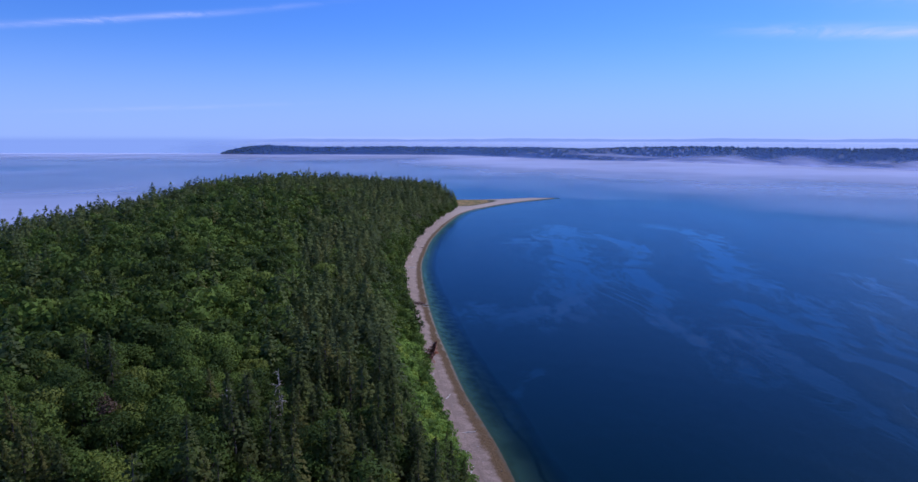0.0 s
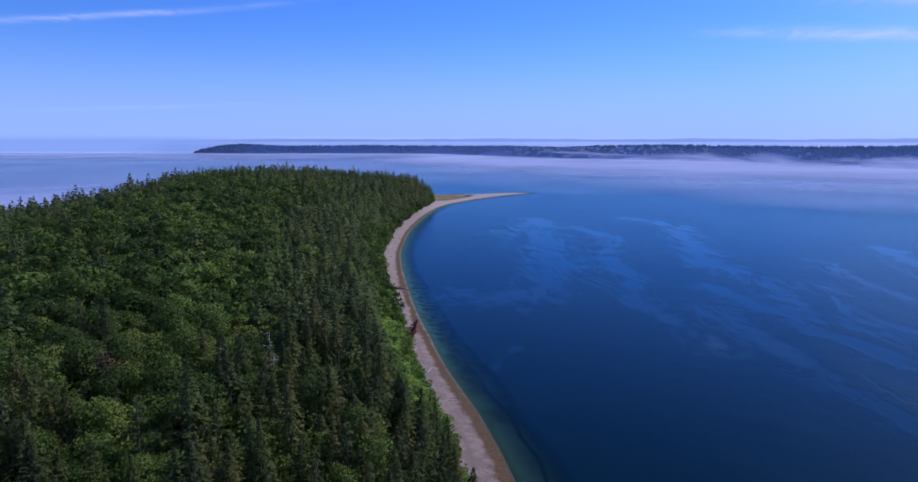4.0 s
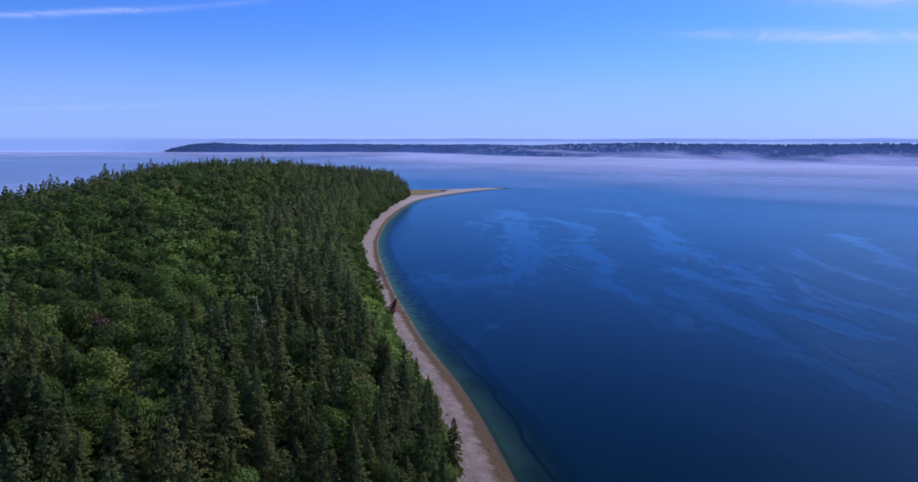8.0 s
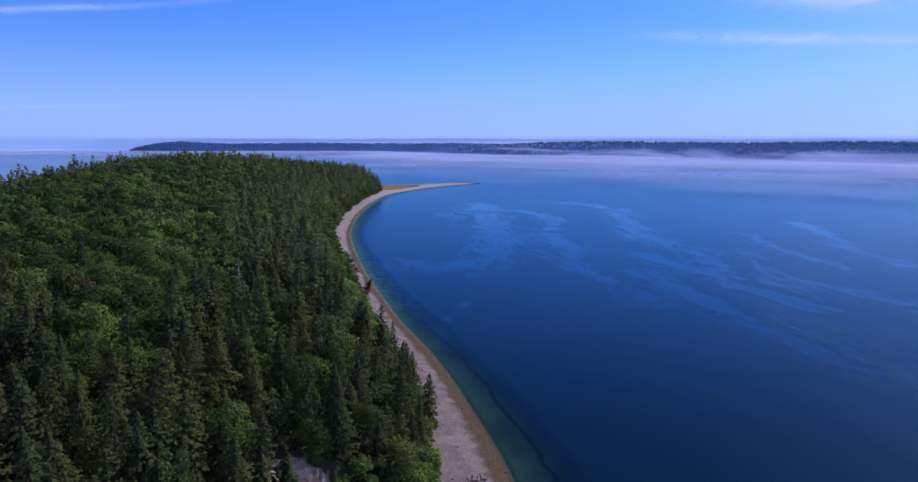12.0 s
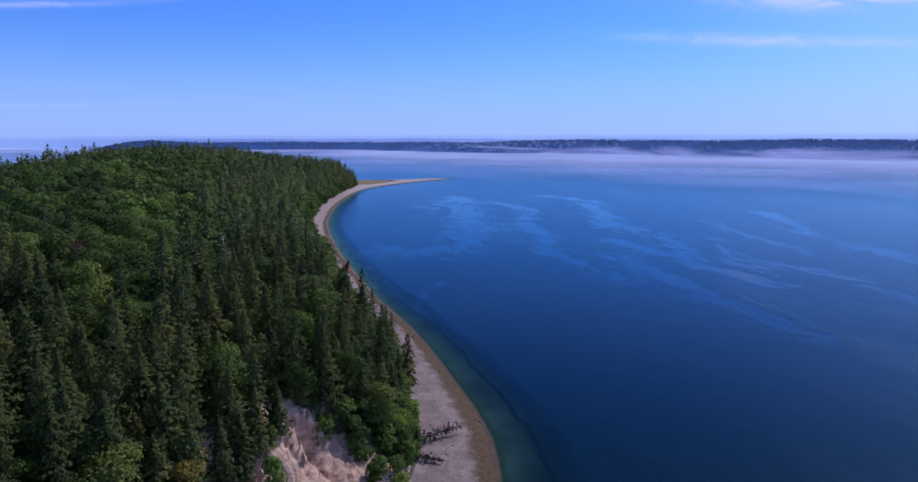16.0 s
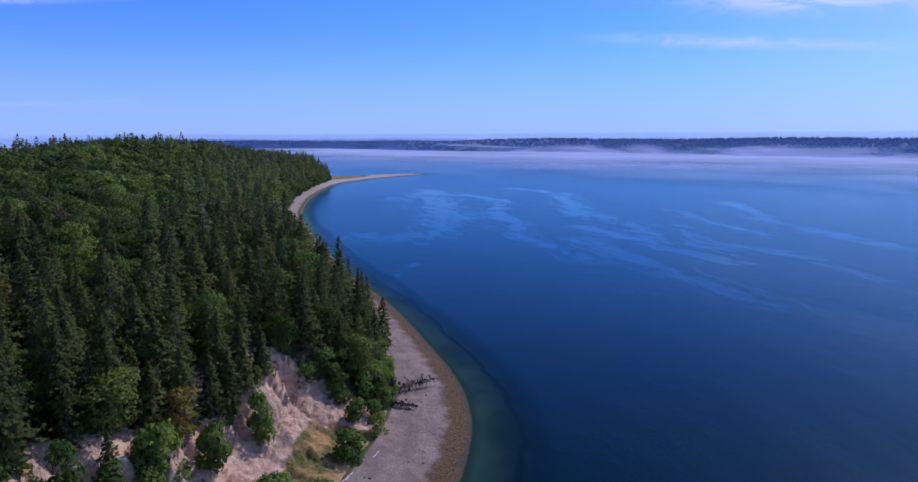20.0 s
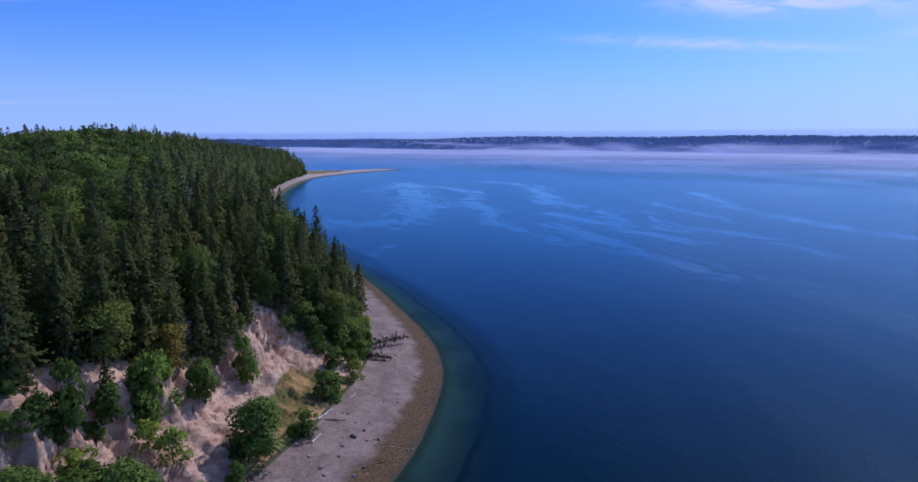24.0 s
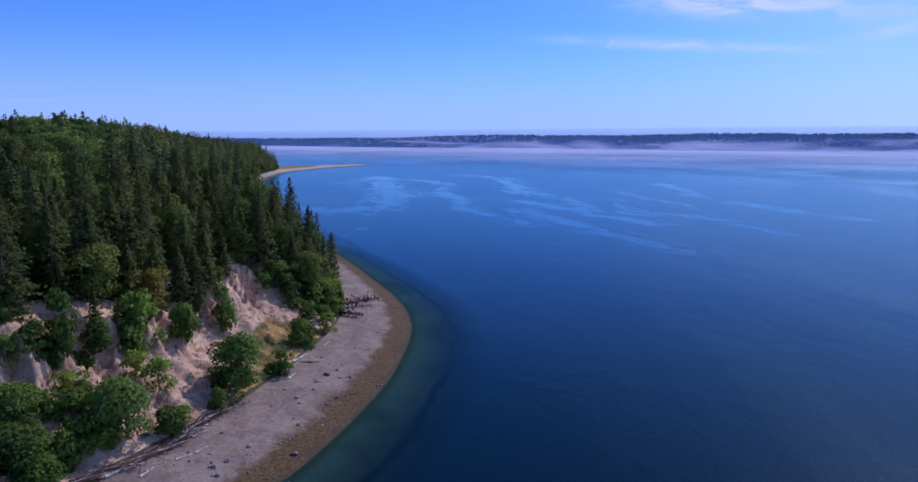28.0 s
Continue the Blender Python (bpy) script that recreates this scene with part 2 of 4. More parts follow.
    turf = blend(t, span(t, fine, 0.3, 0.7), (0.070, 0.078, 0.018), (0.220, 0.180, 0.050))
    turf = blend(t, span(t, mid, 0.44, 0.62), turf, (0.40, 0.240, 0.095))
    floor_ = blend(t, span(t, fine, 0.3, 0.7), (0.040, 0.044, 0.020), (0.100, 0.095, 0.042))
    bare_n = maths(t, "ADD", bare, maths(t, "MULTIPLY_ADD", mid, 0.6, -0.3))
    col = blend(t, span(t, bare_n, 0.42, 0.56), floor_, sand)
    green_n = maths(t, "ADD", green, maths(t, "MULTIPLY_ADD", mid, 0.6, -0.3))
    col = blend(t, span(t, green_n, 0.45, 0.60), col, turf)
    col = blend(t, span(t, wood, 0.0, 0.25), beach, col)
    t.links.new(col, p.inputs["Base Color"])
    p.inputs["Roughness"].default_value = 0.9
    p.inputs["Specular IOR Level"].default_value = 0.2
    relief(t, p, maths(t, "ADD", maths(t, "MULTIPLY", fine, 0.5), maths(t, "MULTIPLY", maths(t, "ADD", streak, grain(t, pos, 0.9, 6.0, 0.7, 0.5)), bare)), 0.9, 0.6)
    return m


def water_material():
    m, t, p, out = material("sea_water")
    pos = place(t)
    depth = attr(t, "depth")
    # slicks: ragged bands of smoother, filmed water
    warp = grain(t, pos, 0.021, 7.0, 0.62, 1.7, (1.0, 0.42, 1.0))
    film = attr(t, "slick")
    torn = maths(t, "MULTIPLY_ADD", grain(t, pos, 0.07, 5.0, 0.6, 1.2, (1.0, 0.40, 1.0)), 2.4, -1.2)
    slick = span(t, maths(t, "ADD", torn, maths(t, "ADD", film, maths(t, "MULTIPLY_ADD", warp, 4.6, -2.46))), 0.15, 0.95)
    slick = maths(t, "MULTIPLY", slick, span(t, film, 0.02, 0.25))
    curl = maths(t, "ABSOLUTE", maths(t, "SUBTRACT", grain(t, pos, 0.011, 6.0, 0.6, 2.2, (1.0, 0.30, 1.0)), 0.5))
    curl = maths(t, "MULTIPLY", span(t, curl, 0.024, 0.004, 0.0, 0.60), span(t, film, 0.002, 0.10))
    slick = maths(t, "MAXIMUM", slick, curl)
    rip = grain(t, pos, 0.9, 5.0, 0.65, 0.3, (1.0, 0.6, 1.0))
    swell = grain(t, pos, 0.11, 4.0, 0.6, 0.5, (1.0, 0.55, 1.0))
    broad = grain(t, pos, 0.010, 4.0, 0.6, 0.8)
    col = blend(t, span(t, broad, 0.35, 0.65), (0.0008, 0.0086, 0.0066), (0.0010, 0.0096, 0.0090))
    # a little of the slicks' pale sky reflection is put into the base colour
    col = blend(t, maths(t, "MULTIPLY", slick, 0.12), col, (0.008, 0.044, 0.072))
    t.links.new(col, p.inputs["Base Color"])
    p.inputs["Specular IOR Level"].default_value = 0.0
    p.inputs["Roughness"].default_value = 0.9
    gloss = t.nodes.new("ShaderNodeBsdfGlossy")
    t.links.new(blend(t, slick, (0.49, 0.70, 0.84), (0.57, 0.79, 0.94)), gloss.inputs["Color"])
    gust = span(t, grain(t, pos, 0.006, 4.0, 0.6, 1.5, (1.0, 0.5, 1.0)), 0.40, 0.62)
    calm = maths(t, "SUBTRACT", 1.0, maths(t, "MULTIPLY", slick, 0.75))
    t.links.new(maths(t, "MULTIPLY_ADD", calm, 0.145, maths(t, "MULTIPLY", gust, 0.05)), gloss.inputs["Roughness"])
    b = node(t, "ShaderNodeBump", Strength=0.5, Distance=0.14)
    wave = maths(t, "ADD", rip, maths(t, "MULTIPLY", swell, 2.0))
    t.links.new(maths(t, "MULTIPLY", wave, maths(t, "MULTIPLY", calm, maths(t, "MULTIPLY_ADD", gust, 0.5, 0.7))), b.inputs["Height"])
    t.links.new(b.outputs[0], gloss.inputs["Normal"])
    fres = node(t, "ShaderNodeFresnel", IOR=1.32)
    t.links.new(b.outputs[0], fres.inputs["Normal"])
    body = t.nodes.new("ShaderNodeMixShader")
    t.links.new(maths(t, "MULTIPLY", fres.outputs[0], maths(t, "MULTIPLY_ADD", slick, 0.10, 0.95), clamp=True), body.inputs[0])
    t.links.new(p.outputs[0], body.inputs[1])
    t.links.new(gloss.outputs[0], body.inputs[2])
    clear = node(t, "ShaderNodeBsdfTransparent", Color=(0.50, 0.78, 0.80, 1))
    mx = t.nodes.new("ShaderNodeMixShader")
    t.links.new(span(t, depth, -0.05, 2.4, 0.02, 1.0, False), mx.inputs[0])
    t.links.new(clear.outputs[0], mx.inputs[1])
    t.links.new(body.outputs[0], mx.inputs[2])
    t.links.new(mx.outputs[0], out.inputs[0])
    return m


def fog_material(name="fog", tint=(0.62, 0.68, 0.91), patchy=0.50, both=0.0, stretch=(1.0, 1.0, 1.0), detail=4.0):
    m, t, p, out = material(name)
    pos = place(t)
    dens = attr(t, "dens")
    n = grain(t, pos, 0.0022, detail, 0.55, 0.5, stretch)
    fac = maths(t, "MULTIPLY_ADD", n, patchy, -0.5 * patchy)
    fac = maths(t, "ADD", fac, dens, clamp=True)
    df = node(t, "ShaderNodeBsdfDiffuse", Color=(*tint, 1))
    tl = node(t, "ShaderNodeBsdfTranslucent", Color=(*tint, 1))
    white = t.nodes.new("ShaderNodeMixShader")
    white.inputs[0].default_value = both
    t.links.new(df.outputs[0], white.inputs[1])
    t.links.new(tl.outputs[0], white.inputs[2])
    clear = t.nodes.new("ShaderNodeBsdfTransparent")
    mx = t.nodes.new("ShaderNodeMixShader")
    t.links.new(fac, mx.inputs[0])
    t.links.new(clear.outputs[0], mx.inputs[1])
    t.links.new(white.outputs[0], mx.inputs[2])
    t.links.new(mx.outputs[0], out.inputs[0])
    return m


GROUND, WATER, FOG = ground_material(), water_material(), fog_material()
BANK = fog_material("fog_bank", (0.78, 0.78, 0.94), 2.4, 0.4, (1.0, 1.0, 10.0), 2.5)
# blue air light of the distance, put into a sheet's tint
HAZE = fog_material("painted_haze", (0.17, 0.29, 0.60), 0.2, 0.5)


# ---- plan: waterline and foot of the bluff, in metres ----
WATERLINE = [(-12, 15), (0, 33), (12, 54), (22, 80), (27, 97), (29.5, 118), (29, 140), (26, 165), (22, 200), (16, 236), (10, 262), (2, 297),
             (-6, 346), (-15, 400), (-23, 465), (-31, 540), (-37, 618), (-34, 764), (-20, 895), (6, 1061), (70, 1175), (131, 1253), (206, 1315),
             (150, 1300), (60, 1262), (-60, 1262), (-250, 1130), (-420, 900), (-470, 560), (-440, 230), (-320, 30), (-170, -45), (-80, -34), (-40, -12)]
FOOT = [(-39, 19), (-28, 32), (-21, 44), (-12, 59), (-6, 72), (1, 88), (7, 104), (9, 133), (8, 165), (4, 205), (-2, 235), (-10, 274),
        (-20, 337), (-32, 412), (-42, 485), (-52, 575), (-52, 649), (-50, 767), (-33, 937), (2, 1120), (-20, 1175), (-80, 1185), (-240, 1085),
        (-395, 880), (-445, 560), (-415, 240), (-300, 55), (-165, -18), (-85, -8), (-58, 5)]


def rounded(poly, times=2):
    """Corners cut twice, so that the line runs as a shore does."""
    pts = np.array(poly, float)
    for _ in range(times):
        nxt = np.roll(pts, -1, 0)
        pts = np.stack([0.8 * pts + 0.2 * nxt, 0.2 * pts + 0.8 * nxt], 1).reshape(-1, 2)
    return pts


def signed(poly, x, y):
    """Distance to the closed line, positive inside."""
    x, y = np.asarray(x, float), np.asarray(y, float)
    best, inside = np.full(x.shape, 1e9), np.zeros(x.shape, bool)
    for (ax, ay), (bx, by) in zip(poly, np.roll(poly, -1, 0)):
        dx, dy = bx - ax, by - ay
        k = np.clip(((x - ax) * dx + (y - ay) * dy) / (dx * dx + dy * dy + 1e-9), 0, 1)
        best = np.minimum(best, np.hypot(x - ax - k * dx, y - ay - k * dy))
        inside ^= ((ay > y) != (by > y)) & (x < (bx - ax) * (y - ay) / (by - ay + 1e-12) + ax)
    return np.where(inside, best, -best)


def ease(v, lo, hi):
    k = np.clip((np.asarray(v, float) - lo) / (hi - lo), 0, 1)
    return k * k * (3 - 2 * k)


RNG = np.random.default_rng(7)
WAVES = [(RNG.uniform(0, 6.28), RNG.uniform(0, 6.28), RNG.uniform(0, 6.28)) for _ in range(40)]


def waves(x, y, length, n=5, first=0):
    """Smooth made-up relief of about that wavelength, from -1 to 1."""
    v = np.zeros(np.shape(x))
    for i in range(n):
        ang, ph, ph2 = WAVES[(first + i) % 40]
        k = 6.283 / (length * (0.6 + 0.22 * i))
        u = x * math.cos(ang) + y * math.sin(ang)
        s = -x * math.sin(ang) + y * math.cos(ang)
        v = v + np.sin(u * k + ph + 1.3 * np.sin(s * k * 0.7 + ph2))
    return v / n


SHORE_LINE, FOOT_LINE = rounded(WATERLINE), rounded(FOOT)
# a drowned sandbar that leaves the beach and bends back along it
BAR = [(-19, 488), (-7, 415), (2, 356), (13, 310), (22, 281), (23, 252)]


def inland(x, y):
    """Distance behind the foot of the bluff, whose line wanders a little."""
    x, y = np.asarray(x, float), np.asarray(y, float)
    return signed(FOOT_LINE, x, y) + (0.6 + 4.0 * ease(y, 270, 380)) * waves(x, y, 48, 4, 33)


def ground_at(x, y, full=False):
    """Height of the ground, and with full also the cover: shore, bare, green, wood."""
    x, y = np.asarray(x, float), np.asarray(y, float)
    dw, s = signed(SHORE_LINE, x, y), inland(x, y)
    shore = np.where(dw > 0, dw / np.clip(dw + np.maximum(-s, 0), 0.01, 26.0 - 14.0 * ease(y, 250, 700)), dw * 0.05)
    beach = 3.0 * np.clip(shore, 0, 1) ** 0.9 + 0.12 * waves(x, y, 6, 5, 3) * ease(shore, 0.1, 0.5)
    bed = -np.minimum(-np.minimum(dw, 0) * (0.11 + 0.05 * ease(y, 180, 320)), 14)
    near_bar = np.full(x.shape, 1e9)
    for (ax, ay), (bx, by) in zip(BAR[:-1], BAR[1:]):
        dx, dy = bx - ax, by - ay
        k = np.clip(((x - ax) * dx + (y - ay) * dy) / (dx * dx + dy * dy), 0, 1)
        near_bar = np.minimum(near_bar, np.hypot(x - ax - k * dx, y - ay - k * dy))
    bar = 0.9 * np.exp(-(near_bar / 9.0) ** 2)
    bed = np.maximum(bed, bed * (1 - bar) - 1.6 * bar)
    # the open bluff at the south end, cut by gullies
    open_ = ease(y, 112, 95) * ease(y, -120, -60) * ease(x, 30, 12)
    along = 0.48 * x + 0.88 * y
    bend = along + 3.0 * waves(x, y, 26, 4, 17)
    gully = np.abs(np.sin(bend * 0.135 + 0.9 * np.sin(along * 0.061 + 1.0))) ** 0.6
    thin = bend + 0.8 * waves(x, y, 7, 4, 26)
    rill = 0.48 * np.abs(np.sin(thin * 0.40 + 0.7)) ** 0.9 + 0.24 * np.abs(np.sin(thin * 1.05 + np.sin(thin * 0.3))) + 0.60 * np.abs(waves(x, y, 9, 5, 11)) + 0.42 * np.abs(waves(x, y, 3.0, 4, 30)) + 0.20 * waves(x, y, 1.7, 4, 21)
    s2 = s - open_ * ((1 - gully) * 7.4 + rill * 4.8 - 3.6) * ease(s, 1, 9) * ease(s, 54, 34)
    k = np.clip(s2 / np.where(open_ > 0.5, 33.0, 30.0), 0, 1)
    prof = np.interp(k, [0, 0.12, 0.35, 0.55, 0.72, 0.86, 1.0], [0, 0.07, 0.26, 0.44, 0.86, 0.97, 1.0])
    soft = np.interp(k, [0, 0.1, 0.5, 1.0], [0, 0.10, 0.62, 1.0])
    edge = open_ * prof + (1 - open_) * soft
    brow = 21.5 - 6.0 * np.exp(-((x + 33) ** 2 + (y - 68) ** 2) / 220.0) + 4.0 * ease(y, 250, 600) + 1.3 * waves(x, y, 60, 4, 5)
    top = 37 + 14.5 * ease(y, 120, 480)
    top = top - 9.5 * ease(y, 760, 1000) * ease(x, -260, -120)
    north = ease(y, 1200, 1085)
    west = ease(x, -430, -110 - 150 * ease(y, 350, 800))
    h = edge * brow * (0.45 + 0.55 * north) + (top - brow) * ease(s, 12, 140) * north * (0.15 + 0.85 * west) + 1.6 * waves(x, y, 90, 5, 8) * ease(s, 30, 80)
    z = np.where(s > 0, 3.0 + h, np.where(dw > 0, beach, bed))
    if not full:
        return z
    bare = open_ * ease(s, 1.0, 3.0) * ease(s2, 33, 28) * (0.75 + 0.25 * waves(x, y, 14, 4, 2))
    bare = np.maximum(bare, 0.55 * ease(s, -0.5, 1.5) * ease(s, 5, 3) * ease(waves(x, y, 40, 3, 6), 0.2, 0.5))
    green = open_ * ease(s, 0.4, 1.6) * ease(s, 17, 10) * ease(x, -28, -16) * ease(y, 98, 84)
    green = np.maximum(green, ease(y, 1120, 1150) * ease(dw, 17, 27) * ease(x, 80, 30))
    return z, shore, bare, green, ease(s, -0.2, 1.4) + ease(y, 1120, 1150) * ease(dw, 17, 27) * ease(x, 80, 30)


def grid_mesh(name, xs, ys, z_of):
    X, Y = np.meshgrid(xs, ys)
    z, layers = z_of(X.ravel(), Y.ravel())
    nx, ny = len(xs), len(ys)
    idx = np.arange(nx * ny).reshape(ny, nx)
    faces = np.stack([idx[:-1, :-1], idx[:-1, 1:], idx[1:, 1:], idx[1:, :-1]], -1).reshape(-1, 4)
    me = quick_mesh(name, np.stack([X.ravel(), Y.ravel(), z], 1), faces)
    for key, values in layers.items():
        me.attributes.new(key, "FLOAT", "POINT").data.foreach_set("value", np.asarray(values, np.float32))
    me.polygons.foreach_set("use_smooth", np.ones(len(faces), bool))
    return me


def quick_mesh(name, verts, faces):
    """A mesh straight from arrays; all faces have as many corners as the array is wide."""
    verts, faces = np.asarray(verts, np.float32), np.asarray(faces, np.int32)
    me = bpy.data.meshes.new(name)
    me.vertices.add(len(verts))
    me.vertices.foreach_set("co", verts.ravel())
    me.loops.add(faces.size)
    me.loops.foreach_set("vertex_index", faces.ravel())
    me.polygons.add(len(faces))
    me.polygons.foreach_set("loop_start", np.arange(0, faces.size, faces.shape[1], dtype=np.int32))
    me.update(calc_edges=True)
    return me


def steps(*pieces):
    out = []
    for lo, hi, d in pieces:
        out += list(np.arange(lo, hi, d))
    return np.array(out + [pieces[-1][1]])


def build_ground():
    xs = steps((-9000, -1000, 2000), (-1000, -520, 60), (-520, -100, 7), (-100, -72, 1.0), (-72, 12, 0.6), (12, 36, 1.0), (36, 90, 6), (90, 260, 14), (260, 1000, 120), (1000, 9000, 2000))
    ys = steps((-3000, -300, 450), (-300, -60, 20), (-60, 0, 4), (0, 18, 1.0), (18, 108, 0.6), (108, 126, 1.0), (126, 300, 2.5), (300, 1400, 6.0), (1400, 2000, 100), (2000, 9000, 1750))

    def z_of(x, y):
        z, shore, bare, green, wood = ground_at(x, y, True)
        return z, {"shore": shore, "bare": bare, "green": green, "wood": np.clip(wood, 0, 1)}

    me = grid_mesh("ground", xs, ys, z_of)
    me.materials.append(GROUND)
    tagged(new("ground", me), "island ground with shingle beach and sandy bluff", "ground", kind="structure")


SLICKS = [([(90, 749), (145, 878), (104, 639), (111, 554), (79, 453), (42, 426), (13, 437)], 24),
          ([(271, 891), (305, 800), (270, 649), (241, 562), (246, 514)], 17), ([(180, 800), (200, 690), (170, 620)], 12),
          ([(157, 582), (156, 508), (136, 415), (147, 358), (150, 320)], 11), ([(205, 470), (215, 400), (260, 330)], 10),
          ([(178, 393), (185, 340), (184, 283), (189, 249), (187, 192)], 11),
          ([(259, 483), (224, 360), (235, 290)], 11), ([(289, 460), (263, 384), (290, 300), (285, 230)], 10),
          ([(459, 631), (393, 468), (382, 393), (382, 333), (389, 273)], 12), ([(350, 560), (330, 450), (330, 380)], 9),
          ([(43, 327), (31, 306), (23, 275), (21, 252)], 4)]


def slick_at(x, y):
    """How near a point of the sea is to one of the drifting slicks, 1 in its middle."""
    best = np.zeros(np.shape(x))
    for line, wide in SLICKS:
        for (ax, ay), (bx, by) in zip(line[:-1], line[1:]):
            dx, dy = bx - ax, by - ay
            k = np.clip(((x - ax) * dx + (y - ay) * dy) / (dx * dx + dy * dy), 0, 1)
            best = np.maximum(best, np.exp(-((x - ax - k * dx) ** 2 + (y - ay - k * dy) ** 2) / (wide * wide)))
    return best


def build_water():
    xs = steps((-16000, -1000, 1000), (-1000, -520, 80), (-520, -60, 12), (-60, 50, 2.0), (50, 460, 5), (460, 1000, 20), (1000, 16000, 1000))
    ys = steps((-3000, -300, 450), (-300, -60, 20), (-60, 300, 3.0), (300, 1000, 6.0), (1000, 1400, 10), (1400, 2000, 100), (2000, 16000, 1000))
    me = grid_mesh("sea", xs, ys, lambda x, y: (np.zeros(x.shape), {"depth": -ground_at(x, y), "slick": slick_at(x, y)}))
    me.materials.append(WATER)
    tagged(new("sea", me), "calm deep blue sea with pale slicks", "sea", kind="structure")


build_ground()
build_water()


# ---- far shore ----
FAR_SHORE = [(-1720, 4700), (-1300, 4620), (-820, 4700), (-350, 4600), (-17, 4550), (260, 4150), (411, 3880), (600, 3560), (900, 3380), (1250, 3200),
             (1500, 2900), (1720, 2500), (1950, 2150), (2300, 1900), (2900, 1650), (4200, 1500)]


def far_land():
    """A long wooded shore: a strip of ground behind the far waterline, with an uneven crest of tree tops."""
    line = np.array(FAR_SHORE, float)
    pts = []
    for a, b in zip(line[:-1], line[1:]):
        n = max(2, int(np.hypot(*(b - a)) / 22))
        pts += [a + (b - a) * i / n for i in range(n)]
    pts = np.array(pts + [line[-1]])
    pts[:, 0] += 14 * np.sin(np.arange(len(pts)) * 0.31)
    back = np.gradient(pts, axis=0)
    back = np.stack([-back[:, 1], back[:, 0]], 1)
    back /= np.linalg.norm(back, axis=1)[:, None]
    for _ in range(30):
        back[1:-1] = (back[:-2] + back[1:-1] + back[2:]) / 3
    run = np.linspace(0, 1, len(pts))
    tall = np.interp(run, [0, 0.008, 0.025, 0.06, 0.10, 0.16, 0.22, 0.30, 0.36, 0.42, 0.47, 0.54, 0.62, 0.72, 0.8, 1.0],
                     [26, 48, 58, 48, 43, 49, 44, 48, 44, 56, 66, 60, 68, 64, 70, 66])
    rows_ = [(-2, -1.0), (6, 0.10), (30, 0.42), (70, 0.62), (140, 0.80), (240, 0.95), (380, 1.0), (700, 0.9)]
    V = []
    for d, k in rows_:
        q = pts + back * d
        V.append(np.column_stack([q, np.where(k < 0, -2.0, tall * k + 3.0 * waves(q[:, 0], q[:, 1], 160, 4, 9) * (k > 0.2))]))
    V = np.concatenate(V)
    n = len(pts)
    idx = np.arange(len(V)).reshape(len(rows_), n)
    F = np.stack([idx[:-1, :-1], idx[:-1, 1:], idx[1:, 1:], idx[1:, :-1]], -1).reshape(-1, 4)
    me = quick_mesh("far_shore", V, F)
    me.materials.append(FIR_FLOOR)
    tagged(new("far_shore", me), "low wooded shore across the water", "shore", kind="structure")
    return pts, back, tall


FIR_FLOOR = plain("far_undergrowth", (0.014, 0.022, 0.014), (0.040, 0.055, 0.028), 0.05)
FAR_PTS, FAR_BACK, FAR_TALL = far_land()


def far_height(i, d):
    return FAR_TALL[i] * np.interp(d, [0, 6, 30, 70, 140, 240, 380, 700], [0, 0.10, 0.42, 0.62, 0.80, 0.95, 1.0, 0.9])


def far_woods():
    """Small pointed and rounded crowns that cover the far shore."""
    rng = np.random.default_rng(31)
    V, F, tone = [], [], []
    ring = np.array([(math.cos(a), math.sin(a)) for a in np.arange(5) * 1.2566])
    base = 0
    for _ in range(7500):
        i = rng.integers(0, len(FAR_PTS))
        d = 10 + 420 * rng.random() ** 1.3
        x, y = FAR_PTS[i] + FAR_BACK[i] * d + rng.normal(0, 9, 2)
        z = far_height(i, d) - 2
        h, r = rng.uniform(9, 20), rng.uniform(6, 13)
        mid = rng.uniform(0.25, 0.6)
        lo = np.column_stack([x + ring[:, 0] * r * 0.7, y + ring[:, 1] * r * 0.7, np.full(5, z)])
        hi = np.column_stack([x + ring[:, 0] * r, y + ring[:, 1] * r, z + h * mid + rng.normal(0, 1, 5)])
        V += [lo, hi, np.array([[x, y, z + h]])]
        for k in range(5):
            k2 = (k + 1) % 5
            F += [(base + k, base + k2, base + 5 + k2), (base + k, base + 5 + k2, base + 5 + k), (base + 5 + k, base + 5 + k2, base + 10)]
        tone += [rng.random()] * 11
        base += 11
    me = quick_mesh("far_woods", np.concatenate(V), F)
    me.attributes.new("tone", "FLOAT", "POINT").data.foreach_set("value", np.array(tone, np.float32))
    me.materials.append(FAR_NEEDLES)
    me.polygons.foreach_set("use_smooth", np.ones(len(me.polygons), bool))
    tagged(new("far_woods", me), "dark distant woods along the far shore", "woods", kind="stuff")


far_woods()


def fog_sheet(name, z, xs, ys, dens, label):
    me = grid_mesh(name, xs, ys, lambda x, y: (np.full(x.shape, float(z)) + 2.0 * waves(x, y, 500, 4, 14), {"dens": dens(x, y)}))
    me.materials.append(FOG)
    ob = tagged(new(name, me), label, "fog", kind="stuff")
    return ob


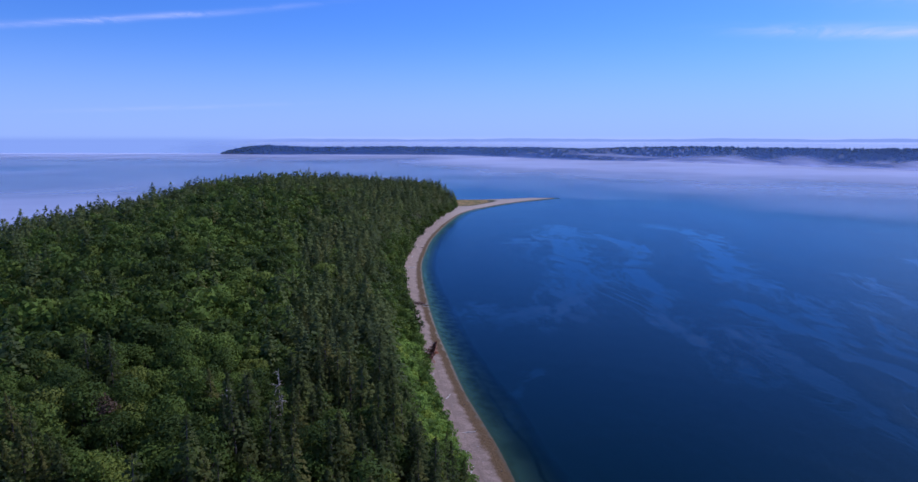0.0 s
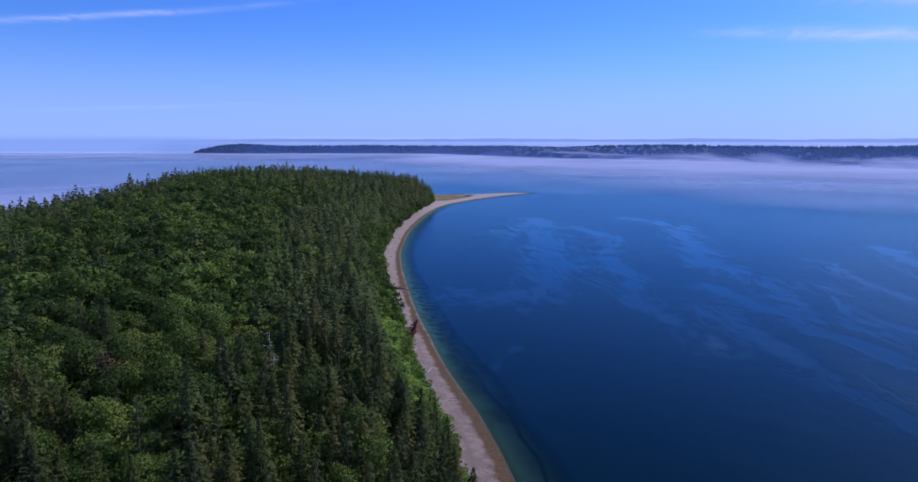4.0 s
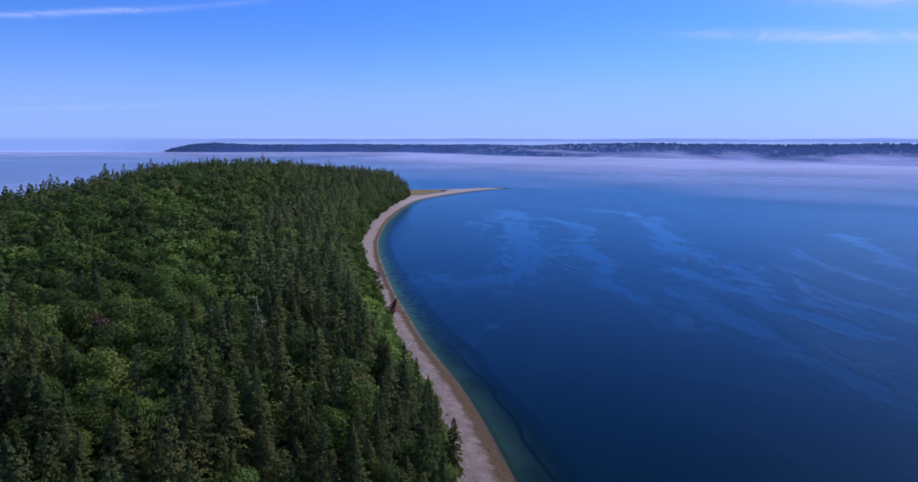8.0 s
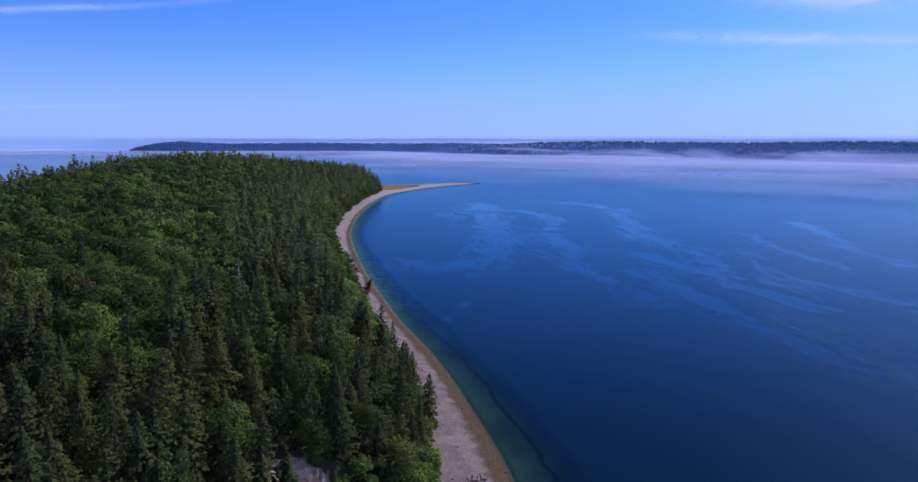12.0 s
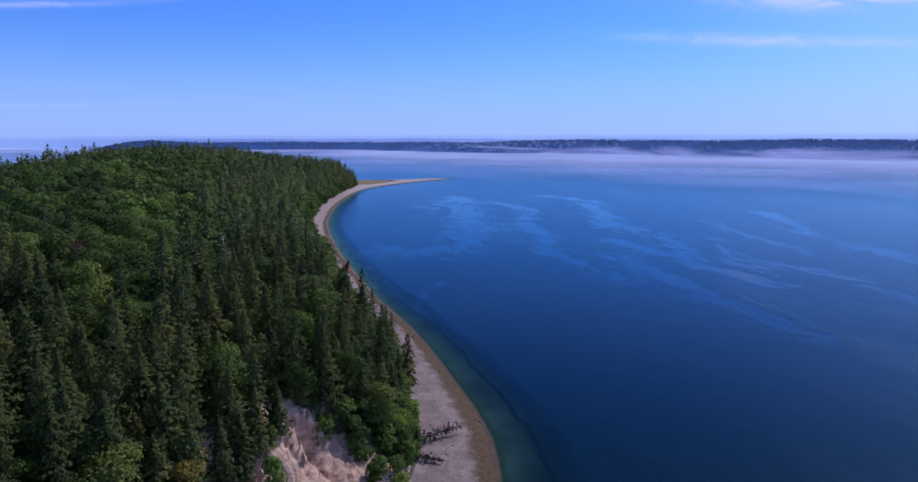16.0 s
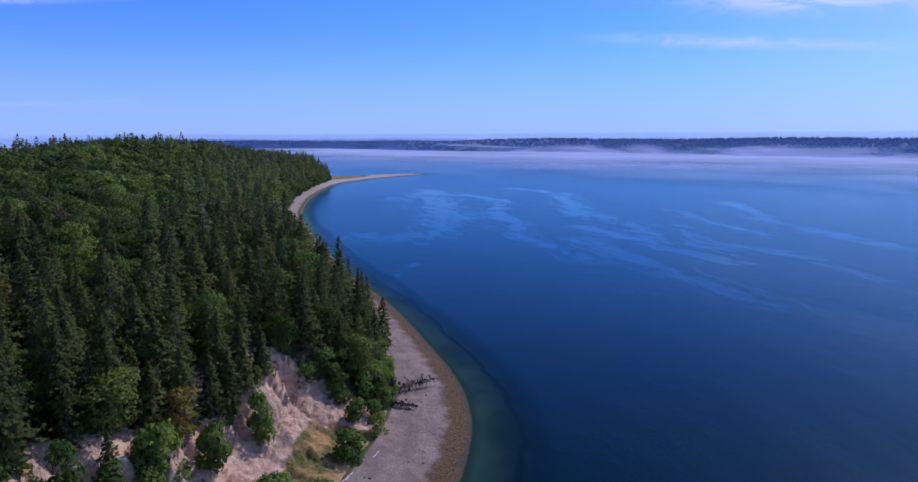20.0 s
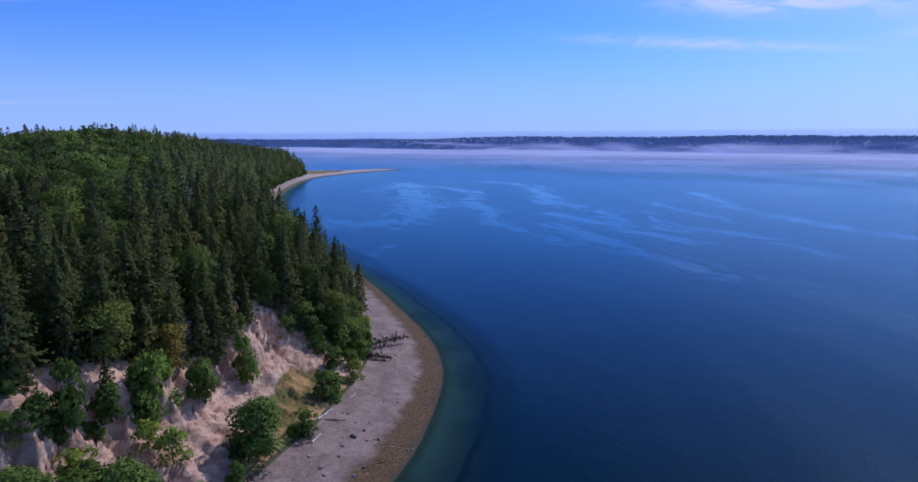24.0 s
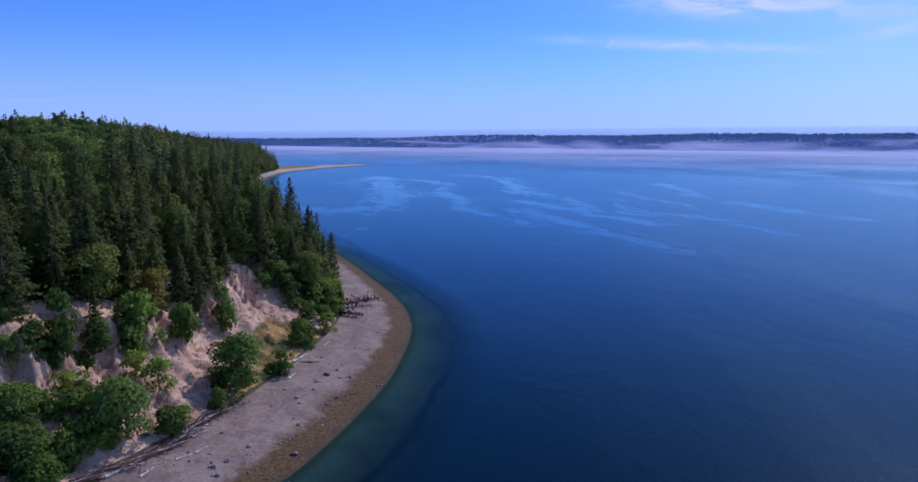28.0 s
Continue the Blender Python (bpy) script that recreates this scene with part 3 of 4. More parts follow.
def fog_low(x, y):
    """Thin near the bay, thicker towards the far shore; to the west it lies in loose patches."""
    edge = (x * 0.75 + y * 0.75) - 1040
    east = ease(x, -300, 0)
    k = -0.24 + 0.36 * ease(edge, -260, 260) + 0.46 * ease(edge, 150, 1500)
    kw = 0.22 + 0.30 * ease(y, 1500, 1000) + 0.30 * ease(y, 2800, 4800)
    return east * k + (1 - east) * kw


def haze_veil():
    """Blue air light painted as an upright sheet in front of the far shore, thinning upward."""
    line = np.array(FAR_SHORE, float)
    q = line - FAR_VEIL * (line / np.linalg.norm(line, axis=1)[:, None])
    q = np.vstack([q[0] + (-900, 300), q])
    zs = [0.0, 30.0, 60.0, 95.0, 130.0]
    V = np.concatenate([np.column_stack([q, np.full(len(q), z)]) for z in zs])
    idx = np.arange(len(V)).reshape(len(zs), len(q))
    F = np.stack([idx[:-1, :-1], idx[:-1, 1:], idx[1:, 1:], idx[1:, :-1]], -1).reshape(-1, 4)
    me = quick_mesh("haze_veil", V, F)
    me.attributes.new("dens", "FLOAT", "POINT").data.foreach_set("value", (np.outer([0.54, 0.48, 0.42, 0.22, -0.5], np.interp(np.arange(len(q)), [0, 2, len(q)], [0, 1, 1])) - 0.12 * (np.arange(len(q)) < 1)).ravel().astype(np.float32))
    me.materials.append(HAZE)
    tagged(new("haze_veil", me), "upright blue sheet standing in for haze off the far shore", "haze", kind="stuff")


def fog_bank():
    """Ragged fog drifting upright along the far town and the wooded shore beyond it."""
    line = np.array(FAR_SHORE[5:], float)
    q = line - 230.0 * (line / np.linalg.norm(line, axis=1)[:, None])
    zs = [0.0, 14.0, 30.0, 48.0, 70.0]
    V = np.concatenate([np.column_stack([q, np.full(len(q), z)]) for z in zs])
    idx = np.arange(len(V)).reshape(len(zs), len(q))
    F = np.stack([idx[:-1, :-1], idx[:-1, 1:], idx[1:, 1:], idx[1:, :-1]], -1).reshape(-1, 4)
    me = quick_mesh("fog_bank", V, F)
    east = np.interp(np.arange(len(q)), [0, 3, 5, len(q) - 1], [-0.5, -0.05, 0.12, 0.2])
    me.attributes.new("dens", "FLOAT", "POINT").data.foreach_set("value", (np.array([[0.32], [0.34], [0.16], [-0.10], [-1.0]]) + east).ravel().astype(np.float32))
    me.materials.append(BANK)
    tagged(new("fog_bank", me), "ragged white fog bank along the far shore", "fog", kind="stuff")


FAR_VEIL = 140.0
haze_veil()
fog_bank()
XF, YF = steps((-14000, -5000, 1000), (-5000, 5000, 125), (5000, 14000, 1000)), steps((500, 5600, 100), (5600, 16000, 800))
fog_sheet("fog_layer", 7, XF, YF, fog_low, "thin white morning fog lying on the sea")


# ---- trees ----
def tuft_arrays(rng, H, R, branches, tufts, size, low=0.08, ragged=0.35, taper=0.90):
    """Crown of an old fir: boughs all round the stem, each hung with drooping tufts of needles."""
    b = np.arange(branches)
    u = ((b + rng.random(branches)) / branches) ** 0.92
    a = b * 2.399 + rng.normal(0, 0.3, branches)
    lobe = rng.uniform(0, 6.28, 4)
    swell = 1 + 0.20 * np.sin(a * 2 + lobe[0] + u * 6) + 0.16 * np.sin(a * 3 + lobe[1] - u * 10) + 0.14 * np.sin(u * 19 + lobe[2]) + 0.08 * np.sin(u * 47 + lobe[3])
    r = (R * (1 - u) ** taper * (0.70 + 0.30 * np.minimum(1, u * 4)) + 0.16) * swell * rng.uniform(1 - ragged, 1 + ragged * 0.6, branches)
    droop = rng.uniform(0.10, 0.50, branches) * (1 - 0.7 * u)
    f = 1 - (1 - 0.22) * rng.random((branches, tufts)) ** 1.4
    f[:, 0] = 1.0
    z = H * (low + (1 - low) * u)
    lean = rng.normal(0, 0.012, 2)
    aa = a[:, None] + rng.normal(0, 0.13, f.shape) / (0.4 + f)
    rr = r[:, None] * f
    P = np.stack([np.cos(aa) * rr + lean[0] * z[:, None], np.sin(aa) * rr + lean[1] * z[:, None],
                  z[:, None] + rr * (0.16 - droop[:, None] * f) + rng.normal(0, 0.05, f.shape) * r[:, None]], -1).reshape(-1, 3)
    n = len(P)
    out = np.stack([np.cos(aa), np.sin(aa), np.zeros(f.shape)], -1).reshape(-1, 3)
    down = np.array([0, 0, -1.0])
    d = out * rng.uniform(0.35, 1.0, (n, 1)) + down * rng.uniform(0.1, 0.85, (n, 1)) + rng.normal(0, 0.35, (n, 3))
    d /= np.linalg.norm(d, axis=1)[:, None]
    side = np.cross(d, out * 0.5 - down) + rng.normal(0, 0.25, (n, 3))
    side /= np.linalg.norm(side, axis=1)[:, None] + 1e-6
    L = (size * rng.uniform(0.65, 1.5, n) * np.repeat(0.38 + 0.62 * (1 - u) ** 0.7, tufts))[:, None]
    W = L * rng.uniform(0.34, 0.60, (n, 1))
    fold = np.cross(side, d) * W * 0.5
    V = np.stack([P - d * L * 0.5, P + side * W - fold, P + d * L * 0.75, P - side * W - fold], 1).reshape(-1, 3)
    i = np.arange(n)[:, None] * 4
    F = np.concatenate([i + np.array([[0, 1, 2]]), i + np.array([[0, 2, 3]])])
    N = out * (0.35 + 0.6 * f.reshape(-1, 1)) + np.array([0, 0, 0.55]) - d * 0.12 + rng.normal(0, 0.26, (n, 3))
    N = np.repeat(N / np.linalg.norm(N, axis=1)[:, None], 4, 0)
    # leader
    t, k = lean * H, len(V)
    V = np.vstack([V, [(t[0] - 0.22, t[1], H * 0.95), (t[0] + 0.2, t[1] + 0.2, H * 0.95), (t[0], t[1] - 0.22, H * 0.95), (t[0], t[1], H * 1.03)]])
    F = np.vstack([F, [(k, k + 1, k + 3), (k + 1, k + 2, k + 3), (k + 2, k, k + 3)]])
    return V, F, np.vstack([N, np.tile([[0.5, 0.3, 0.8]], (4, 1))])


def broad_arrays(rng, H, R, lobes, leaves, size, low=0.3, fir=False, loose=0.45):
    """Crown of a leafy tree: uneven lobes hung with small folded leaf sprays."""
    V, F, N = [], [], []
    cent = []
    for l in range(lobes):
        a, k = rng.uniform(0, 6.283), math.sqrt(rng.random())
        zz = rng.uniform(low, 0.86)
        # low shrubs are domes that spread at the ground; crowns of trees are round
        rr = R * k * 0.72 * math.sqrt(max(0.1, 1 - max(zz, 0) ** 2)) if low <= 0.1 else R * k * 0.68 * math.sqrt(max(0.1, 1 - ((zz - 0.5) / 0.55) ** 2))
        cent.append((math.cos(a) * rr, math.sin(a) * rr, H * zz, R * rng.uniform(0.30, 0.52)))
    cent.append((0, 0, H * 0.80, R * 0.45))
    if fir:
        # boughs in drooping clumps up a stem
        cent = []
        for l in range(lobes):
            u = (l + rng.random()) / lobes
            a, rr = l * 2.4 + rng.normal(0, 0.4), R * (1 - u) ** 0.65 * rng.uniform(0.35, 0.75)
            cent.append((math.cos(a) * rr, math.sin(a) * rr, H * (low + (0.97 - low) * u), (0.16 + 0.24 * (1 - u)) * R * rng.uniform(0.8, 1.25)))
    cent = np.array(cent)
    share = cent[:, 3] ** 2
    pick = rng.choice(len(cent), leaves, p=share / share.sum())
    d = rng.normal(0, 1, (leaves, 3))
    d[:, 2] = np.abs(d[:, 2]) * 1.0 - 0.35
    d /= np.linalg.norm(d, axis=1)[:, None]
    for c, n in zip(cent[pick], d):
        p = c[:3] + n * c[3] * np.array([1.0, 1.0, 0.8]) * rng.uniform(0.72, 1.08)
        face = n * 0.75 + (p - (0, 0, (p[2] - R * 0.4) if fir else H * 0.45)) / R * 0.45 + rng.normal(0, 0.65 * loose, 3)
        N += [face / np.linalg.norm(face)] * 4
        n = n + rng.normal(0, loose, 3)
        n /= np.linalg.norm(n)
        t = np.cross(n, (0.3, 0.2, 1.0))
        t /= np.linalg.norm(t) + 1e-6
        b = np.cross(n, t)
        ang = rng.uniform(0, 6.283)
        t, b = t * math.cos(ang) + b * math.sin(ang), b * math.cos(ang) - t * math.sin(ang)
        s = size * rng.uniform(0.6, 1.4)
        i = len(V)
        V += [p - t * s, p + b * s * rng.uniform(0.4, 0.8) - n * s * 0.25, p + t * s * rng.uniform(0.7, 1.1), p - b * s * rng.uniform(0.4, 0.8) - n * s * 0.25]
        F += [(i, i + 1, i + 2), (i, i + 2, i + 3)]
    return np.array(V), np.array(F), cent, np.array(N)


def tube(V, F, path, radii, sides=6):
    """Adds a tapered limb along a path to the lists, as triangles."""
    start = len(V)
    path = [Vector(p) for p in path]
    for i, (p, r) in enumerate(zip(path, radii)):
        d = (path[min(i + 1, len(path) - 1)] - path[max(i - 1, 0)]).normalized()
        s = d.cross(Vector((0.31, 0.95, 0.05))).normalized()
        q = d.cross(s)
        for k in range(sides):
            a = 6.283 * k / sides
            V.append(tuple(p + s * (r * math.cos(a)) + q * (r * math.sin(a))))
    for i in range(len(path) - 1):
        for k in range(sides):
            a, b = start + i * sides + k, start + i * sides + (k + 1) % sides
            F += [(a, b, b + sides), (a, b + sides, a + sides)]


def part(name, me, mat, parent, label=""):
    if not me.materials:
        me.materials.append(mat)
    ob = new(name, me)
    ob.parent = parent
    if label:
        ob["label"] = label
    return ob


def shaded(me, normals, share=1.0, faces=None):
    """Gives a crown the shading directions of its outer form, mixed with those of its sprays."""
    if share < 1.0:
        v = np.empty(len(me.vertices) * 3, np.float32)
        me.vertices.foreach_get("co", v)
        v = v.reshape(-1, 3)
        f = np.cross(v[faces[:, 1]] - v[faces[:, 0]], v[faces[:, 2]] - v[faces[:, 0]])
        f *= np.sign(f[:, 2:3] + 1e-9)
        f /= np.linalg.norm(f, axis=1)[:, None] + 1e-9
        own = np.zeros_like(v)
        for k in range(3):
            np.add.at(own, faces[:, k], f)
        own /= np.linalg.norm(own, axis=1)[:, None] + 1e-9
        normals = normals * share + own * (1 - share)
        normals = normals / (np.linalg.norm(normals, axis=1)[:, None] + 1e-9)
    # each face is wound so that its front looks the way it is shaded
    v = np.empty(len(me.vertices) * 3, np.float32)
    me.vertices.foreach_get("co", v)
    v = v.reshape(-1, 3)
    f = np.empty(len(me.loops), np.int32)
    me.loops.foreach_get("vertex_index", f)
    f = f.reshape(-1, 3)
    g = np.cross(v[f[:, 1]] - v[f[:, 0]], v[f[:, 2]] - v[f[:, 0]])
    turn = np.einsum("ij,ij->i", g, normals[f].mean(1)) < 0
    f[turn] = f[turn][:, ::-1]
    me.loops.foreach_set("vertex_index", f.ravel())
    me.update(calc_edges=True)
    me.polygons.foreach_set("use_smooth", np.ones(len(me.polygons), bool))
    me.normals_split_custom_set_from_vertices(normals.astype(np.float32))
    return me


def thing(name, label, category, group="", kind=""):
    return tagged(new(name), label, category, group, kind)


def fir_tree(seed, H, R, mat=None, label="", low=0.10, clumps=None, tufts=None):
    rng = np.random.default_rng(seed)
    ob = thing("fir_tree", label or "tall dark green fir standing in the bluff wood", "tree", "firs of the wood")
    V, F = [], []
    tube(V, F, [(0, 0, -1.5), (0, 0, H * 0.3), (0.05, 0, H * 0.7), (0, 0, H * 0.98)], [H * 0.016, H * 0.012, H * 0.007, 0.03])
    for k in range(5):
        a, z = rng.uniform(0, 6.28), H * rng.uniform(0.05, 0.2)
        tube(V, F, [(0, 0, z), (math.cos(a) * R * 0.5, math.sin(a) * R * 0.5, z - 0.4)], [0.05, 0.02], 3)
    part("trunk", quick_mesh("trunk", V, F), BARK, ob)
    if tufts:
        fv, ff, fn = tuft_arrays(rng, H, R, *tufts, low)
        part("crown", shaded(quick_mesh("crown", fv, ff), fn), mat or FIR, ob)
    else:
        fv, ff, cent, fn = broad_arrays(rng, H, R, clumps[0], clumps[1], clumps[2], low, True)
        part("crown", shaded(quick_mesh("crown", fv, ff), fn), mat or FIR, ob)
    return ob


def broad_tree(seed, H, R, mat=None, label="", leaves=1250, size=0.41, lobes=16, low=0.26, name="broadleaf_tree", group="leafy trees of the wood"):
    rng = np.random.default_rng(seed)
    ob = thing(name, label or "bright green leafy maple in the wood", "bush" if name == "bush" else "tree", group)
    cv, cf, cent, cn = broad_arrays(rng, H, R, lobes, leaves, size, low)
    V, F = [], []
    tube(V, F, [(0, 0, -1.2), (0.1, 0.05, H * 0.25), (0, 0.1, H * 0.6)], [H * 0.018, H * 0.013, H * 0.006])
    for c in cent[:6]:
        tube(V, F, [(0.05, 0.05, H * 0.22), (c[0] * 0.5, c[1] * 0.5, (H * 0.22 + c[2]) * 0.55), tuple(c[:3])], [H * 0.008, H * 0.005, 0.03], 4)
    part("trunk", quick_mesh("trunk", V, F), BARK, ob)
    part("crown", shaded(quick_mesh("crown", cv, cf), cn, 0.68, cf), mat or LEAF, ob)
    return ob


def at(x, y, turn=0.0, dz=0.0):
    return pose(x, y, float(ground_at(x, y)) + dz, 0, 0, turn)


FIRS = [fir_tree(100 + i, H, R, tufts=(110, 6, 1.05)) for i, (H, R) in enumerate(((24, 5.8), (27, 6.2), (21, 5.8), (25, 5.2), (18, 5.4), (23, 6.6)))]
FIRS += [fir_tree(110 + i, H, R, None, "bushy dark green fir standing in the bluff wood", low=0.12, clumps=(26, 560, 0.50)) for i, (H, R) in enumerate(((22, 5.4), (24, 5.2)))]
BROADS = [broad_tree(200 + i, H, R) for i, (H, R) in enumerate(((18, 6.0), (16, 5.4), (20, 6.6), (14, 4.8)))]
FINE_FIRS = [fir_tree(120 + i, H, R, None, "", low=0.05, tufts=(190, 11, 0.72)) for i, (H, R) in enumerate(((24, 5.6), (19, 5.2), (22, 6.2), (26, 5.8)))]
FINE_FIRS += [fir_tree(130 + i, H, R, None, "bushy dark green fir at the brow of the bluff", low=0.06, clumps=(44, 1700, 0.34)) for i, (H, R) in enumerate(((22, 5.2), (18, 4.8)))]
FINE_BROADS = [broad_tree(220 + i, H, R, None, "", 2300, 0.33, 22, 0.14) for i, (H, R) in enumerate(((15, 5.4), (13, 5.0), (11, 4.4)))]
BUSHES = [broad_tree(300 + i, H, R, SHRUB if i != 1 else None, "low green shrub on the bluff slope", 820, 0.31, 15, -0.02, "bush", "shrubs of the slope") for i, (H, R) in enumerate(((5, 3.0), (4, 2.6), (6.5, 3.2)))]


def leafy(x, y):
    """Where the wood is leafy rather than fir: a broad patch on the near rise and smaller ones beyond."""
    s = inland(x, y)
    v = 0.55 * waves(x, y, 130, 5, 4) + 0.35 * waves(x, y, 42, 4, 25)
    core = ease(s, 50, 80) * ease(y, 90, 150) * ease(y, 900, 520) * ease(x, -330, -220)
    slope = 0.8 * ease(s, 22, 10) * ease(y, 190, 215) * ease(y, 900, 500)
    return np.maximum(core * 0.72, slope) + v * 0.62


def far_fir(seed, H, R, near=False):
    return tuft_arrays(np.random.default_rng(seed), H, R, *((54, 4, 1.55) if near else (30, 3, 2.2)), 0.14)


def far_broad(seed, H, R, near=False):
    v, f, cent, n = broad_arrays(np.random.default_rng(seed), H, R, 10, 270 if near else 120, 0.84 if near else 1.2, 0.35, False, 0.28)
    return v, f, n


EAST = FOOT_LINE[(FOOT_LINE[:, 0] > -62) & (FOOT_LINE[:, 1] > 20) & (FOOT_LINE[:, 1] < 1122)]
EAST = EAST[np.argsort(EAST[:, 1])]


def plant():
    rng = np.random.default_rng(5)
    near, far = [], []
    for x0, x1, y0, y1, d in ((-150, 20, -10, 232, 6.0), (-150, 20, 232, 420, 6.6), (-300, -150, -60, 420, 7.6), (-500, -300, -60, 420, 13.0), (-290, 20, 420, 1190, 8.0), (-520, -290, 420, 1190, 12.0)):
        gx, gy = np.meshgrid(np.arange(x0, x1, d), np.arange(y0, y1, d))
        gx = (gx + rng.uniform(-0.42, 0.42, gx.shape) * d).ravel()
        gy = (gy + rng.uniform(-0.42, 0.42, gy.shape) * d).ravel()
        z, shore, bare, green, wood = ground_at(gx, gy, True)
        s = inland(gx, gy)
        is_open = (ease(gy, 112, 95) * ease(gx, 30, 12)) > 0.4
        ok = (s > np.where(is_open, np.where(gx < -24, 22.0, 25.0), np.where(gy > 330, 0.8, np.where((gy > 192) & (gy < 340), 19.0, 3.0)))) & (bare < 0.5)
        kind = leafy(gx, gy) + 0.10 * (gy < 210) + rng.normal(0, 0.27, gx.shape) + 0.35 * ((s < 7) & (gy > 330)) - 0.04 * ease(gy, 380, 520) > 0.34
        for x, y, zz, ss, br in zip(gx[ok], gy[ok], z[ok], s[ok], kind[ok]):
            near.append((x, y, zz, ss, br)) if y < 215 and x > -125 else far.append((x, y, zz, ss, br))
    # low leafy fringe that hangs over the head of the beach
    fy = rng.uniform(300, 1170, 1500)
    fx = np.interp(fy, EAST[:, 1], EAST[:, 0]) - rng.uniform(-0.5, 9, 1500) + rng.normal(0, 2.5, 1500)
    fs, fz = inland(fx, fy), ground_at(fx, fy)
    far += [(x, y, z, -9.0, True) for x, y, z, s in zip(fx, fy, fz, fs) if -1.0 < s < 10]
    count = collections.Counter()
    for x, y, z, s, br in sorted(near, key=lambda q: q[1] - 0.3 * q[0]):
        if count[br] >= 300:
            far.append((x, y, z, s, br))
            continue
        count[br] += 1
        fine = y < 126 and x > -100
        pool = (FINE_BROADS if fine else BROADS) if br else (FINE_FIRS if fine else FIRS)
        k = rng.uniform(0.70, 1.12) * (0.60 + 0.22 * ease(s, 0, 5) + 0.20 * ease(s, 3, 30))
        if not br and rng.random() < 0.15:
            k *= 0.75
        ob = copy_thing(pool[rng.integers(len(pool))], pose(x, y, z - 0.3, rng.normal(0, 1.5), rng.normal(0, 1.5), rng.uniform(0, 360)))
        ob.scale = (k * rng.uniform(0.90, 1.25), k * rng.uniform(0.90, 1.25), k)
    # the rest of the wood, too many to count
    fr, bo = [], []
    for near_by in (True, False):
        one = [far_fir(400 + i, H, R, near_by) for i, (H, R) in enumerate(((22, 6.2), (25, 6.6), (19, 6.2), (23, 5.6), (21, 7.0)))]
        fr.append(one + [far_fir(440 + i, H, R, near_by) for i, (H, R) in enumerate(((21, 6.0), (18, 5.6), (23, 6.0), (22, 5.2)))])
        bo.append([far_broad(420 + i, H, R, near_by) for i, (H, R) in enumerate(((17, 6.6), (15, 5.8), (19, 7.2), (16, 6.4), (20, 7.6)))])
    for br, pools, name, mat, label in ((False, fr, "fir_wood", FIR_HAZED, "dense dark fir wood covering the hill"), (True, bo, "leafy_wood", LEAF_FAR, "patches of bright green leafy wood on the hill")):
        VV, FF, TT, NN, base = [], [], [], [], 0
        for x, y, z, s, b in far:
            if b != br:
                continue
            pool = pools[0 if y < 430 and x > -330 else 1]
            v, f, n = pool[rng.integers(len(pool))]
            k = rng.uniform(0.66, 1.15) * (0.55 + 0.25 * ease(s, 0, 5) + 0.20 * ease(s, 3, 30)) * (0.75 if s < -5 else 1.0) * (1 - 0.10 * ease(y, 700, 950))
            z = z - 1.5 if s < -5 else z
            if rng.random() < 0.09:
                k *= 1.14
            a = rng.uniform(0, 6.283)
            wide = k * (1.08 if br else 1.22 if y < 430 else 1.42)
            c_, s_ = math.cos(a) * wide, math.sin(a) * wide
            VV.append(np.column_stack([x + c_ * v[:, 0] - s_ * v[:, 1], y + s_ * v[:, 0] + c_ * v[:, 1], z - 0.3 + k * v[:, 2]]))
            FF.append(f + base)
            NN.append(np.column_stack([(c_ * n[:, 0] - s_ * n[:, 1]) / wide, (s_ * n[:, 0] + c_ * n[:, 1]) / wide, n[:, 2]]))
            TT.append(np.full(len(v), rng.random()))
            base += len(v)
        FF = np.concatenate(FF)
        me = shaded(quick_mesh(name, np.concatenate(VV), FF), np.concatenate(NN))
        me.attributes.new("tone", "FLOAT", "POINT").data.foreach_set("value", np.concatenate(TT).astype(np.float32))
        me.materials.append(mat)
        tagged(new(name, me), label, "woods", kind="stuff")


plant()
for i, first in enumerate((*FIRS, *BROADS, *FINE_FIRS, *FINE_BROADS)):
    first.matrix_basis = at(-100 + 4 * (i % 5), 110 + 9 * (i // 5))


# ---- bluff: shrubs, small trees, dead wood ----
def set_bush(k, x, y, width, height, turn=0.0, dz=-0.3, pool=None):
    src = (pool or BUSHES)[k % len(pool or BUSHES)]
    ob = copy_thing(src, at(x, y, turn, dz))
    size = src["wide"], src["tall"]
    ob.scale = (width / size[0], width / size[0] * 0.95, height / size[1])
    return ob


for ob, (tall, half) in zip(BUSHES, ((5, 3.0), (4, 2.6), (6.5, 3.2))):
    ob["wide"], ob["tall"] = half * 2, float(tall)
BIG = [broad_tree(330 + i, H, R, ALDER, "dense round green alder at the foot of the bluff", 5200, 0.36, 34, 0.08, "broadleaf_tree", "alders of the bluff") for i, (H, R) in enumerate(((13, 6.5), (11, 6.0)))]
BIG[0]["wide"], BIG[0]["tall"], BIG[1]["wide"], BIG[1]["tall"] = 13.0, 13.0, 12.0, 11.0
BIG[0].matrix_basis = at(-21.3, 49.0, 20, -0.5)
BIG[1].matrix_basis = at(-39.5, 27.5, 70, -0.5)
for x, y, w, h in ((-51.5, 19, 12, 10), (-54.5, 28, 9.5, 7)):
    set_bush(int(w), x, y, w, h, x * 31, -0.5, BIG)
